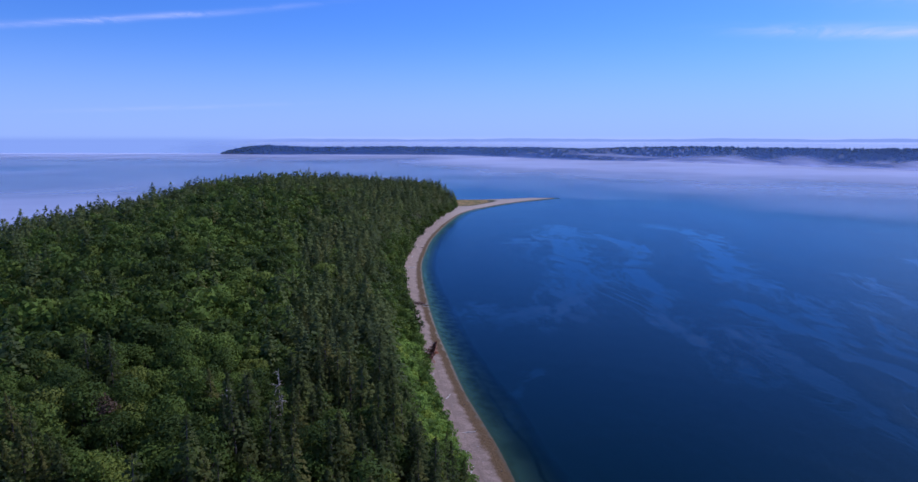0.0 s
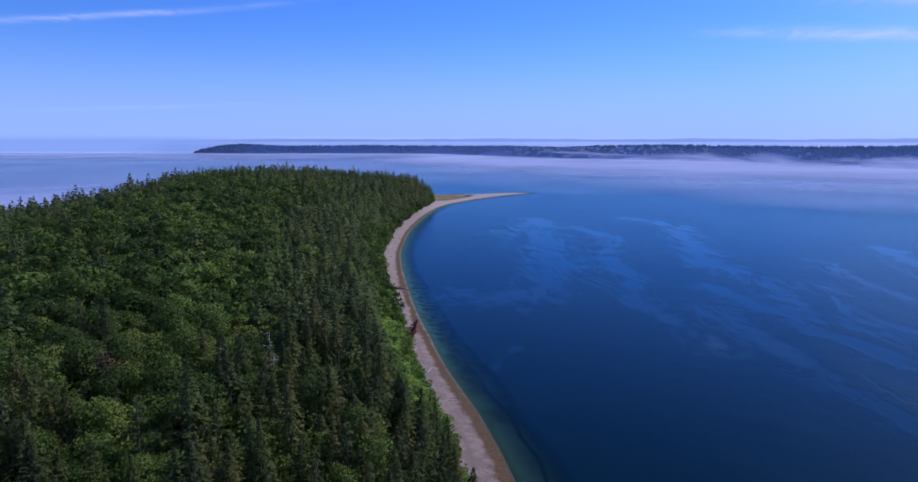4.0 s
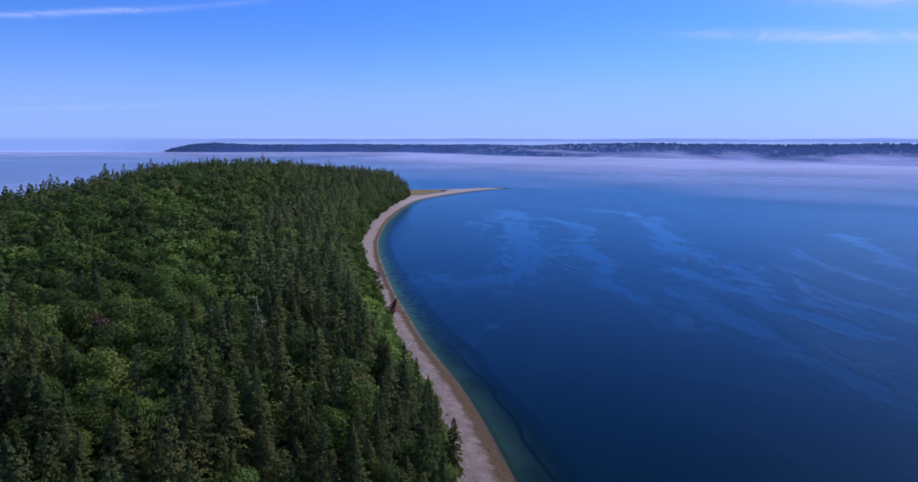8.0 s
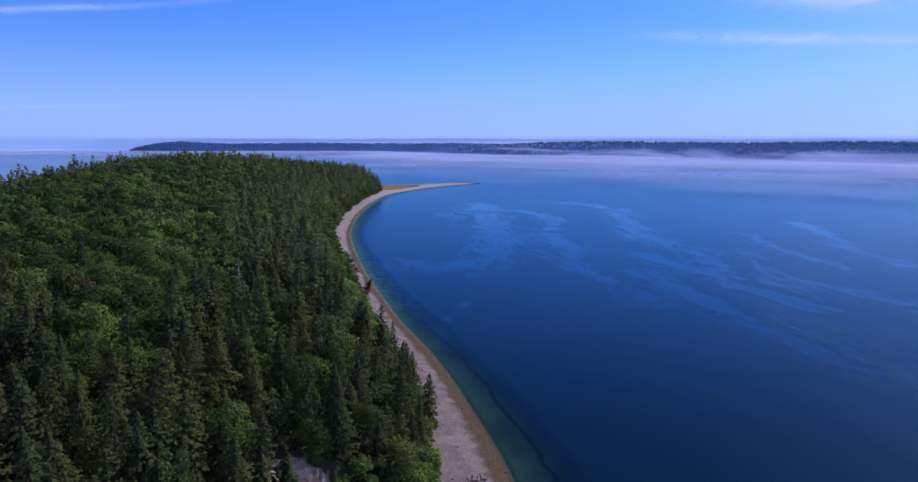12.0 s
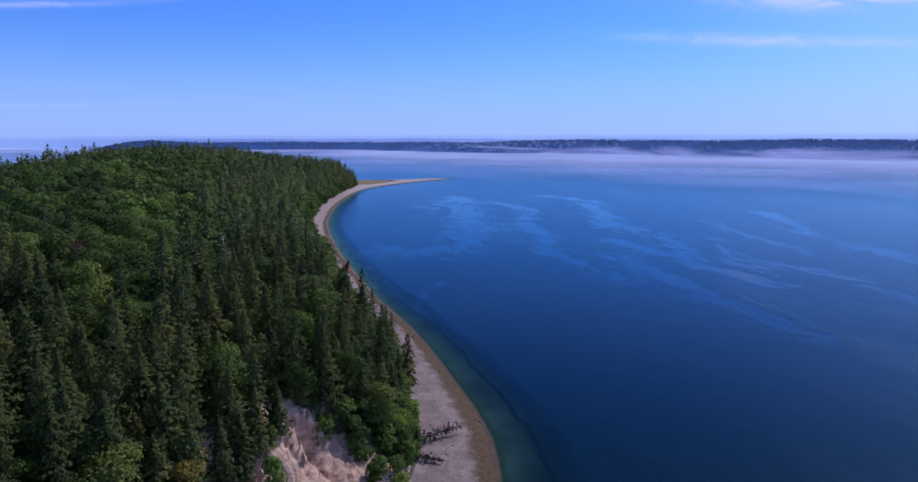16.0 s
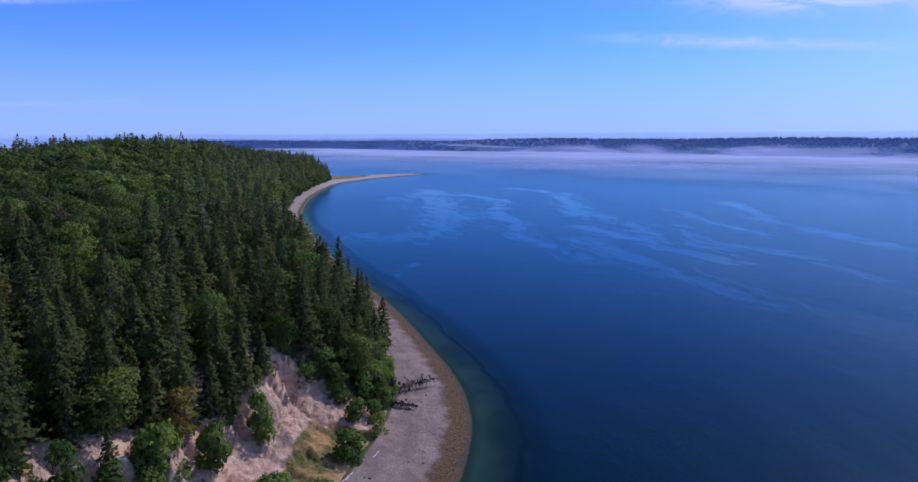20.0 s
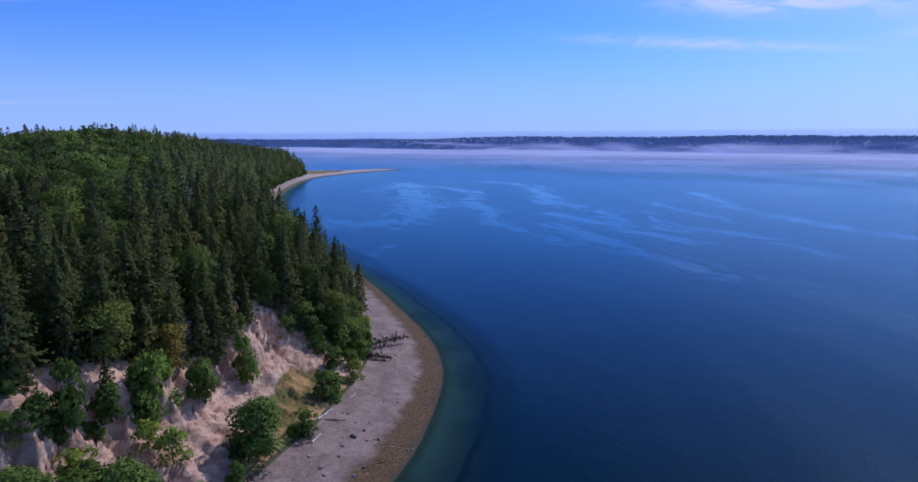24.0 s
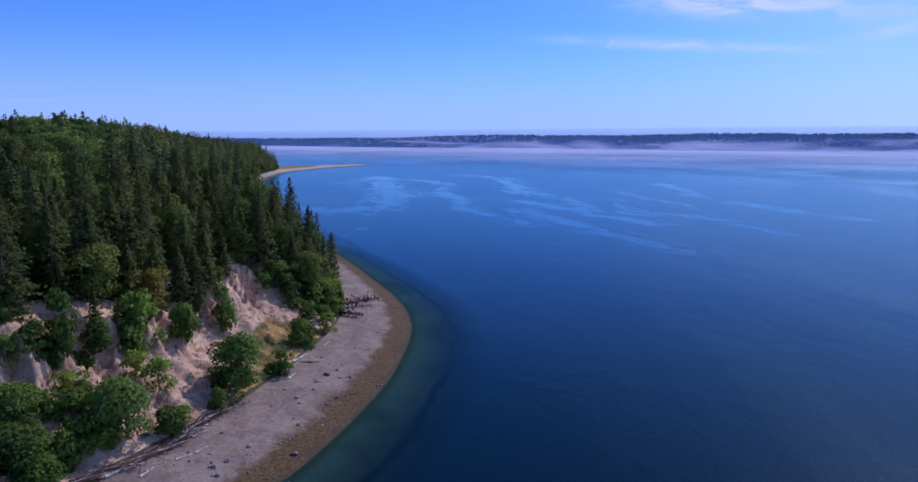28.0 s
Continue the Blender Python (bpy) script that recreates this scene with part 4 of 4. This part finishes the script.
# shrubs and young trees on the ribs and at the foot
for i, (x, y, w, h) in enumerate(((-12.3, 59.8, 5.8, 6.1), (-6.5, 77.3, 7.0, 6.9), (1.2, 89.3, 4.7, 6.0), (-25.4, 76.6, 5.9, 10.5), (-7.3, 107.1, 7, 6.1), (-3.5, 108, 7, 6.1), (-0.6, 105.4, 7, 6.1),
                                  (-0.9, 120, 7.4, 6.7), (2.5, 115.5, 7, 6.4), (3.3, 103.7, 6, 5.5), (-9.2, 101.7, 6.6, 5.9), (-11.3, 103.6, 6.6, 5.9), (-7.6, 98.3, 5.5, 5), (-3.9, 93.5, 5.4, 5.2),
                                  (0.4, 97, 5.5, 5), (-24.3, 41, 3.5, 4.6), (-24.7, 47.1, 2.9, 3.6), (-40.3, 54.4, 7.6, 11.5), (-50.9, 40.2, 6.1, 11), (-32.2, 59.9, 5.6, 7.8), (-35.2, 43.3, 5.5, 6.9),
                                  (-53.5, 38.0, 7.0, 6.0), (-46.5, 47.6, 6.2, 5.8), (-58.2, 35.1, 4.8, 5.0), (-49.5, 35.5, 6.5, 5.0), (-32, 31.5, 6, 5), (-30, 35.5, 4, 3.5), (-43.5, 25, 6, 5.5),
                                  (-33.3, 66, 5, 6.5), (-16, 100, 6, 5.5), (-62, 30, 8, 7), (-66, 22, 9, 8), (-47, 30, 6, 5))):
    set_bush(i, x, y, w * 1.28, h * 1.05, 47 * i)
# shrubs all along the eastern slope
SLOPE = np.random.default_rng(77)
for i in range(100):
    y = SLOPE.uniform(106, 200)
    x = float(np.interp(y, EAST[:, 1], EAST[:, 0])) - SLOPE.uniform(0.5, 11.0)
    w = SLOPE.uniform(4.5, 8.0)
    set_bush(i, x, y, w, w * SLOPE.uniform(0.75, 1.1), SLOPE.uniform(0, 360), -0.5)


def thicket(n, y0, y1, deep):
    """The bright scrub that covers the slope above the long beach, too tangled to count."""
    forms = [broad_arrays(np.random.default_rng(460 + i), 5.5, 3.2, 8, 190, 0.42, 0.08) for i in range(4)]
    y = SLOPE.uniform(y0, y1, n)
    x = np.interp(y, EAST[:, 1], EAST[:, 0]) - SLOPE.uniform(0.0, deep, n)
    z = ground_at(x, y)
    VV, FF, NN, TT, base = [], [], [], [], 0
    for px, py, pz in zip(x, y, z):
        v, f, c, nn = forms[SLOPE.integers(4)]
        k, a = SLOPE.uniform(0.75, 1.4), SLOPE.uniform(0, 6.283)
        ca, sa = math.cos(a), math.sin(a)
        VV.append(np.column_stack([px + k * (ca * v[:, 0] - sa * v[:, 1]), py + k * (sa * v[:, 0] + ca * v[:, 1]), pz - 0.6 + k * v[:, 2]]))
        NN.append(np.column_stack([ca * nn[:, 0] - sa * nn[:, 1], sa * nn[:, 0] + ca * nn[:, 1], nn[:, 2]]))
        FF.append(f + base)
        TT.append(np.full(len(v), SLOPE.random()))
        base += len(v)
    me = shaded(quick_mesh("thicket", np.concatenate(VV), np.concatenate(FF)), np.concatenate(NN))
    me.attributes.new("tone", "FLOAT", "POINT").data.foreach_set("value", np.concatenate(TT).astype(np.float32))
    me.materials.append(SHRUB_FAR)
    tagged(new("thicket", me), "bright green scrub on the slope above the beach", "scrub", kind="stuff")


thicket(420, 188, 352, 21.0)
for i, first in enumerate(BUSHES):
    first.matrix_basis = at(-2 - 3 * i, 122 + 9 * i, 40 * i)
# thicker growth on the western foot, in the gullies and along the brow
THICK = np.random.default_rng(78)
done = 0
while done < 72:
    x, y = THICK.uniform(-95, -8), THICK.uniform(0, 100)
    s = float(inland(x, y))
    foot, brow_ = x < -38 and 0.8 < s < 25 and float(waves(x, y, 19, 4, 12)) > -0.05, 23 < s < 31
    if not (foot or brow_) or (brow_ and THICK.random() < 0.35):
        continue
    done += 1
    w = THICK.uniform(3.5, 6.8) if foot else THICK.uniform(2.5, 5.0)
    set_bush(done, x, y, w, w * THICK.uniform(0.8, 1.2), THICK.uniform(0, 360), -0.4)
for i, (x, y, h) in enumerate(((-53, 50, 11), (-41, 54, 9), (-59, 42, 8), (-66, 38, 10), (-47, 50, 7), (-10, 108, 9), (-2, 112, 9))):
    young = fir_tree(380 + i, h, h * 0.24, None, "young fir clinging to the bluff", low=0.04, tufts=(90, 6, 0.6))
    young.matrix_basis = at(x, y, 50 * i, -0.3)
for i, (x, y, h) in enumerate(((-34.5, 73, 15), (-38.5, 68.5, 17), (-43, 62, 14), (-51, 57, 15), (-31.5, 77.5, 16), (-33.5, 81, 18), (-29, 82.5, 15), (-30, 87.5, 17), (-25.5, 88, 13))):
    edge_fir = fir_tree(395 + i, h, h * 0.23, None, "dark fir at the very brow of the bluff", low=0.05, tufts=(150, 8, 0.75))
    edge_fir.matrix_basis = at(x, y, 33 * i, -0.4)
brow_maple = broad_tree(354, 13.5, 6.2, None, "bright green leafy maple at the brow of the bluff", 2600, 0.32, 22, 0.12)
brow_maple.matrix_basis = at(-48.5, 56.5, 0, -0.4)
gold = broad_tree(351, 14, 4.0, GOLD, "golden brown madrone at the brow of the bluff", 1500, 0.30, 14, 0.30)
gold.matrix_basis = at(-38.2, 62.5, 0, -0.4)
gold_shrub = broad_tree(352, 3.2, 2.2, GOLD, "yellow shrub at the end of the bluff", 260, 0.3, 6, 0.1, "bush", "shrubs of the slope")
gold_shrub.matrix_basis = at(2.5, 104.5, 0, -0.2)
bent = fir_tree(353, 19.0, 4.3, None, "dark fir leaning out over the beach", low=0.10, tufts=(110, 9, 1.0))
bent.matrix_basis = at(7.4, 153, 30, -0.6) @ pose(0, 0, 0, 0, 3, 0)
for i, (x, y, h, lean) in enumerate(((6.0, 108, 7.5, 6), (-4.5, 203, 13, 5), (-2, 178, 12, 4))):
    small = fir_tree(360 + i, h, h * 0.24, None, "small dark fir at the edge of the beach", low=0.05, tufts=(80, 6, 0.7))
    small.matrix_basis = at(x, y, 70 * i, -0.4) @ pose(0, 0, 0, 0, lean, 0)


def bare_tree(seed, H, label, mat=None, name="dead_tree", arms=16, needles=None):
    """A dead tree: a tapered stem with broken arms, and dry needles where it still has some."""
    rng = np.random.default_rng(seed)
    ob = thing(name, label, "dead tree")
    V, F = [], []
    tube(V, F, [(0, 0, -0.5), (0.1, 0, H * 0.4), (0.0, 0.15, H * 0.75), (0.1, 0, H)], [H * 0.014, H * 0.011, H * 0.007, 0.04])
    stem = part("trunk", quick_mesh("trunk", V, F), mat or GREYWOOD, ob)
    for k in range(arms):
        z, a, l = H * rng.uniform(0.3, 0.97), rng.uniform(0, 6.28), H * rng.uniform(0.03, 0.13)
        V, F = [], []
        e = (math.cos(a) * l, math.sin(a) * l, z - l * rng.uniform(-0.3, 0.4))
        tube(V, F, [(0, 0, z), (e[0] * 0.5, e[1] * 0.5, z + 0.05), e], [0.11, 0.08, 0.03], 4)
        for q in range(3):
            f_ = rng.uniform(0.4, 0.9)
            b = a + rng.choice((-1, 1)) * 0.8
            p0 = (e[0] * f_, e[1] * f_, z + (e[2] - z) * f_)
            tube(V, F, [p0, (p0[0] + math.cos(b) * l * 0.4, p0[1] + math.sin(b) * l * 0.4, p0[2] - 0.1)], [0.05, 0.02], 3)
        part("branch", quick_mesh("branch", V, F), mat or GREYWOOD, stem)
    if needles:
        fv, ff, fn = tuft_arrays(rng, H, H * 0.2, 110, 6, 0.9, 0.15, 0.5) if needles == RUST else tuft_arrays(rng, H, 1.7, 70, 4, 0.55, 0.22, 0.6)
        part("crown", shaded(quick_mesh("crown", fv, ff), fn), needles, ob, "dry rust-brown needles" if needles == RUST else "dark dead twigs")
    return ob


bare_tree(501, 24, "grey bare snag standing among the firs", SNAG).matrix_basis = at(-53, 182)
bare_tree(502, 20, "grey bare snag standing among the firs", SNAG).matrix_basis = at(-50, 174)
bare_tree(503, 21, "grey bare snag standing among the firs", SNAG).matrix_basis = at(-64, 170)
brown = broad_tree(505, 19, 5.6, BROWNLEAF, "dead brown tree among leafy trees", 1500, 0.30, 15, 0.35)
brown.matrix_basis = at(-92, 160)
fallen = bare_tree(506, 18.5, "fallen dead fir lying out across the shingle", DARKWOOD, "fallen_tree", 40, DARKWOOD)
fallen.matrix_basis = look((5.0, 113.5, 4.6), (21.6, 123.5, 3.9)) @ pose(0, 0, 0, 180, 0, 0)
fallen.scale = (1.1, 1.1, 1.0)
snapped = bare_tree(516, 9.0, "shorter fallen dead fir beside a longer one on the shingle", DARKWOOD, "fallen_tree", 26, DARKWOOD)
snapped.matrix_basis = look((4.6, 106.8, 4.6), (13.0, 104.6, 3.2)) @ pose(0, 0, 0, 180, 0, 0)
snapped.scale = (1.2, 1.2, 1.0)
withered = broad_tree(517, 4.6, 3.2, GOLD, "withered brown shrub at the end of the bluff", 420, 0.3, 8, 0.15, "bush", "shrubs of the slope")
withered.matrix_basis = at(5.2, 109.5, 0, -0.3)
rusty = bare_tree(507, 13, "dead rust-red fir leaning over the upper beach", DARKWOOD, "fallen_tree", 12, RUST)
rusty.matrix_basis = look((-16.5, 331, 2.6), (-12.6, 329.5, 12.5)) @ pose(0, 0, 0, 180, 0, 0)
rusty.scale = (1.3, 1.3, 1.0)


def brush_pile(seed, label):
    """A tangle of thin dead twigs."""
    rng = np.random.default_rng(seed)
    ob = thing("brush_pile", label, "brush", "brush at the bluff foot")
    for k in range(16):
        V, F = [], []
        c = rng.normal(0, 0.9, 3) * (1.6, 0.7, 0.25) + (0, 0, 0.4)
        d = rng.normal(0, 1, 3) * (1.5, 0.9, 0.35)
        tube(V, F, [tuple(c - d), tuple(c + rng.normal(0, 0.14, 3)), tuple(c + d)], [0.06, 0.075, 0.02], 4)
        part("stick", quick_mesh("stick", V, F), REDTWIG if k % 3 else GREYWOOD, ob)
    V, F = [], []
    for q in range(70):
        c = rng.normal(0, 0.9, 3) * (1.6, 0.7, 0.25) + (0, 0, 0.4)
        d = rng.normal(0, 1, 3) * (1.2, 0.8, 0.35)
        tube(V, F, [tuple(c - d), tuple(c + rng.normal(0, 0.1, 3)), tuple(c + d)], [0.03, 0.04, 0.012], 3)
    tagged(part("brushwood", quick_mesh("brushwood", V, F), REDTWIG, ob), "fine dead red-brown twigs", kind="stuff")
    return ob


REDTWIG = plain("red_twigs", (0.09, 0.035, 0.028), (0.22, 0.10, 0.075), 3.0)
pile = brush_pile(510, "tangle of dead red-brown brush")
pile.matrix_basis = at(-31.5, 27.0, 40)
for x, y, turn in ((-34.5, 24.5, 35), (-29, 31, 50), (-27, 35.5, 60), (-42, 18, 30), (-38, 21, 10), (-24, 39.5, 45), (-30, 34, 100), (-29.5, 456, 10), (-33, 455, 0)):
    copy_thing(pile, at(x, y, turn)).scale = (1.4, 1.4, 1.6) if y > 400 else (1, 1, 1)


# ---- beach: driftwood and stones ----
def drift_log(seed, length, thick, mat, label):
    rng = np.random.default_rng(seed)
    V, F = [], []
    n = 6
    path = [(length * (i / (n - 1) - 0.5), rng.normal(0, length * 0.012), rng.normal(0, 0.03)) for i in range(n)]
    tube(V, F, path, [thick * (1.15 - 0.7 * i / (n - 1)) * rng.uniform(0.9, 1.1) for i in range(n)], 7)
    for end, sgn in ((0, -1), (n - 1, 1)):
        c = len(V)
        V.append((path[end][0] + 0.03 * sgn, path[end][1], path[end][2]))
        for k in range(7):
            F.append((end * 7 + k, end * 7 + (k + 1) % 7, c))
    ob = thing("drift_log", label, "log", "driftwood of the beach")
    stem = part("stem", quick_mesh("stem", V, F), mat, ob)
    V, F = [], []
    for k in range(3):
        x = length * rng.uniform(-0.3, 0.35)
        a = rng.uniform(-1.2, 1.2)
        tube(V, F, [(x, 0, thick * 0.5), (x + 0.3, math.sin(a) * thick * 2.5, thick * (0.6 + abs(math.cos(a)) * 1.6))], [thick * 0.3, thick * 0.12], 4)
    part("branch_stub", quick_mesh("branch_stub", V, F), mat, stem)
    return ob


LOGS = [drift_log(600, 6.0, 0.24, GREYWOOD, "bleached white drift log on the shingle"), drift_log(601, 4.0, 0.20, GREYWOOD, "bleached white drift log on the shingle"),
        drift_log(602, 8.0, 0.26, GREYWOOD, "long bleached drift log at the bluff foot"), drift_log(603, 5.0, 0.18, DARKWOOD, "dark wet drift log on the beach")]


def lay(src, x, y, turn, tip=0.0, dz=0.12, k=1.0):
    ob = copy_thing(src, at(x, y, 0, dz) @ pose(0, 0, 0, 0, tip, turn))
    ob.scale = (k, k, k)
    return ob


for i, (kind, x, y, turn, k) in enumerate(((0, -7.3, 69.4, 55, 1.0), (1, -8.0, 68.2, 40, 0.9), (1, -9.5, 58.1, 62, 1.0), (3, -5.1, 66.5, -15, 1.0), (2, -37.3, 21.1, 45, 0.9), (2, -36.5, 22.0, 49, 0.8), (0, -38.3, 20.3, 41, 1.0), (0, -35.2, 23.5, 52, 0.8), (1, -36.0, 21.4, 30, 0.8), (1, -28.1, 33.0, 45, 0.9), (0, -27.4, 32.5, 50, 0.7), (1, -26.9, 31.5, 38, 0.7), (0, -36.0, 31.8, -50, 1.0), (1, -36.6, 33.4, 15, 1.0),
                                           (1, -33.8, 19.5, 60, 0.8), (1, -28.6, 23.6, 30, 0.7), (0, -27.5, 33.4, 40, 0.8), (2, -30.0, 29.5, 38, 0.7), (3, -29, 31, 60, 1.0), (3, 3.3, 48.0, 10, 0.6),
                                           (2, 3.4, 248.5, 12, 0.9), (0, 1.5, 227.5, 62, 1.1), (2, 4.5, 215.6, 75, 0.9), (1, -24, 452.5, 20, 1.4), (0, -27, 455, 10, 1.2), (3, -25, 457, -20, 1.8),
                                           (3, -29, 456, 15, 1.6), (2, -34, 455, 5, 1.0), (0, -13, 312, 70, 0.8), (1, -24, 372, 80, 1.2), (2, -45, 585, 20, 1.3), (3, -42, 700, 5, 1.6),
                                           (2, -47, 640, 80, 1.2), (0, -49, 720, 85, 1.5), (0, 0, 80, 60, 0.6), (1, -26, 26, 50, 0.7), (0, -5, 285, 70, 1.0), (1, 6, 205, 80, 0.9))):
    lay(LOGS[kind], x, y, turn, 0, 0.15, k)
for i, src in enumerate(LOGS):
    src.matrix_basis = at(-33 + 1.2 * i, 26.0 + 1.5 * i, 0, 0.18) @ pose(0, 0, 0, 0, 0, 25 + 20 * i)


def stone_mesh(seed):
    rng = np.random.default_rng(seed)
    bm = bmesh.new()
    bmesh.ops.create_icosphere(bm, subdivisions=2, radius=0.5)
    s = rng.uniform(0.75, 1.2, 3) * (1, 1, 0.7)
    cuts = [(Vector(rng.normal(0, 1, 3)).normalized(), rng.uniform(0.30, 0.42)) for _ in range(7)]
    for v in bm.verts:
        for n, d in cuts:
            over = v.co.dot(n) - d
            if over > 0:
                v.co -= n * over
        v.co = Vector((v.co.x * s[0], v.co.y * s[1], v.co.z * s[2])) * (1 + 0.05 * rng.normal())
    me = bpy.data.meshes.new("stone")
    bm.to_mesh(me)
    bm.free()
    return me


STONES = [stone_mesh(700 + i) for i in range(5)]
DARK_STONES = [me.copy() for me in STONES]
for me in STONES:
    me.materials.append(STONE)
for me in DARK_STONES:
    me.materials.append(DARKSTONE)
BIG_STONES = [(-1.6, 58.6, 1.7), (-4, 55, 1.2), (-5.2, 50.7, 0.8), (1, 61.5, 0.9), (-2, 70, 0.9), (-3.2, 70.2, 0.7), (3.7, 57.4, 1.0), (2.9, 57.5, 0.8), (-0.5, 46.4, 0.9), (-2.8, 43.3, 1.0),
              (-8.9, 46.6, 1.4), (-8.4, 43.8, 1.0), (-9, 34.3, 1.3), (-4.5, 33.9, 0.8), (-18, 26.7, 1.3), (-21.4, 21.9, 1.4), (-23.6, 20.1, 1.3), (-22.8, 17.8, 1.2), (-23, 31.7, 0.9),
              (-24, 21.8, 0.9), (-10.2, 23.6, 1.5), (9.5, 53, 1.0), (10.6, 53.3, 0.9), (24.5, 122.6, 0.8), (17, 115, 0.8)]
SR = np.random.default_rng(88)


def put_stone(x, y, d, dark):
    ob = new("stone", (DARK_STONES if dark else STONES)[SR.integers(5)])
    ob.matrix_basis = at(x, y, SR.uniform(0, 360), d * 0.12) @ Matrix.Diagonal((d, d, d, 1))
    tagged(ob, "dark wet boulder on the lower beach" if dark else "grey rounded stone on the shingle", "stone", "stones of the beach")


for x, y, d in BIG_STONES:
    put_stone(x, y, 0.85 * d, SR.random() < 0.45)
sy, sx = 8 + 290 * SR.random(2600) ** 1.8, SR.uniform(-45, 30, 2600)
sw, sf = signed(SHORE_LINE, sx, sy), inland(sx, sy)
lying = (sw > -2.0) & (sf < -0.5)
for x, y, w in list(zip(sx[lying], sy[lying], sw[lying]))[:265]:
    put_stone(x, y, 0.26 + 0.55 * SR.random() ** 3, w < 5)


# ---- houses of the far town ----
def house(w, d, h, wall_mat, roof_mat):
    ob = thing("house", "small pale house on the far shore", "house", "houses of the far town")
    bm = bmesh.new()
    bmesh.ops.create_cube(bm, size=1.0, matrix=Matrix.Translation((0, 0, h / 2 - 1)) @ Matrix.Diagonal((w, d, h + 2, 1)))
    me = bpy.data.meshes.new("wall")
    bm.to_mesh(me)
    bm.free()
    part("wall", me, wall_mat, ob)
    v = [(-w * .55, -d * .58, h), (w * .55, -d * .58, h), (w * .55, d * .58, h), (-w * .55, d * .58, h), (-w * .55, 0, h * 1.5), (w * .55, 0, h * 1.5)]
    me = bpy.data.meshes.new("roof")
    me.from_pydata(v, [], [(0, 1, 5, 4), (2, 3, 4, 5), (0, 4, 3), (1, 2, 5), (3, 2, 1, 0)])
    part("roof", me, roof_mat, ob)
    for k in (-0.28, 0.0, 0.28):
        bm = bmesh.new()
        bmesh.ops.create_cube(bm, size=1.0, matrix=Matrix.Translation((w * k, -d / 2 - 0.02, h * 0.55)) @ Matrix.Diagonal((w * 0.14, 0.10, h * 0.3, 1)))
        me = bpy.data.meshes.new("window")
        bm.to_mesh(me)
        bm.free()
        part("window", me, DARKSTONE, ob)
    return ob


PALE = plain("pale_paint", (0.40, 0.37, 0.35), (0.62, 0.60, 0.58), 0.6, 0.7, 0.05)
ROOFING = plain("roof_shingle", (0.10, 0.09, 0.09), (0.26, 0.23, 0.22), 1.5)
HOUSES = [house(14, 10, 6, PALE, ROOFING), house(18, 11, 7, PALE, ROOFING), house(11, 9, 5, PALE, ROOFING)]
HR = np.random.default_rng(91)
TOWN = [i for i, p in enumerate(FAR_PTS) if 330 < p[0] < 1150 and p[1] < 4000]
for n in range(110):
    i = TOWN[HR.integers(len(TOWN))]
    d = 8 + 190 * HR.random() ** 1.6
    x, y = FAR_PTS[i] + FAR_BACK[i] * d
    m = pose(x, y, far_height(i, d) + 6, 0, 0, HR.uniform(-35, 35))
    ob = copy_thing(HOUSES[n % 3], m) if n > 2 else HOUSES[n]
    ob.matrix_basis = m
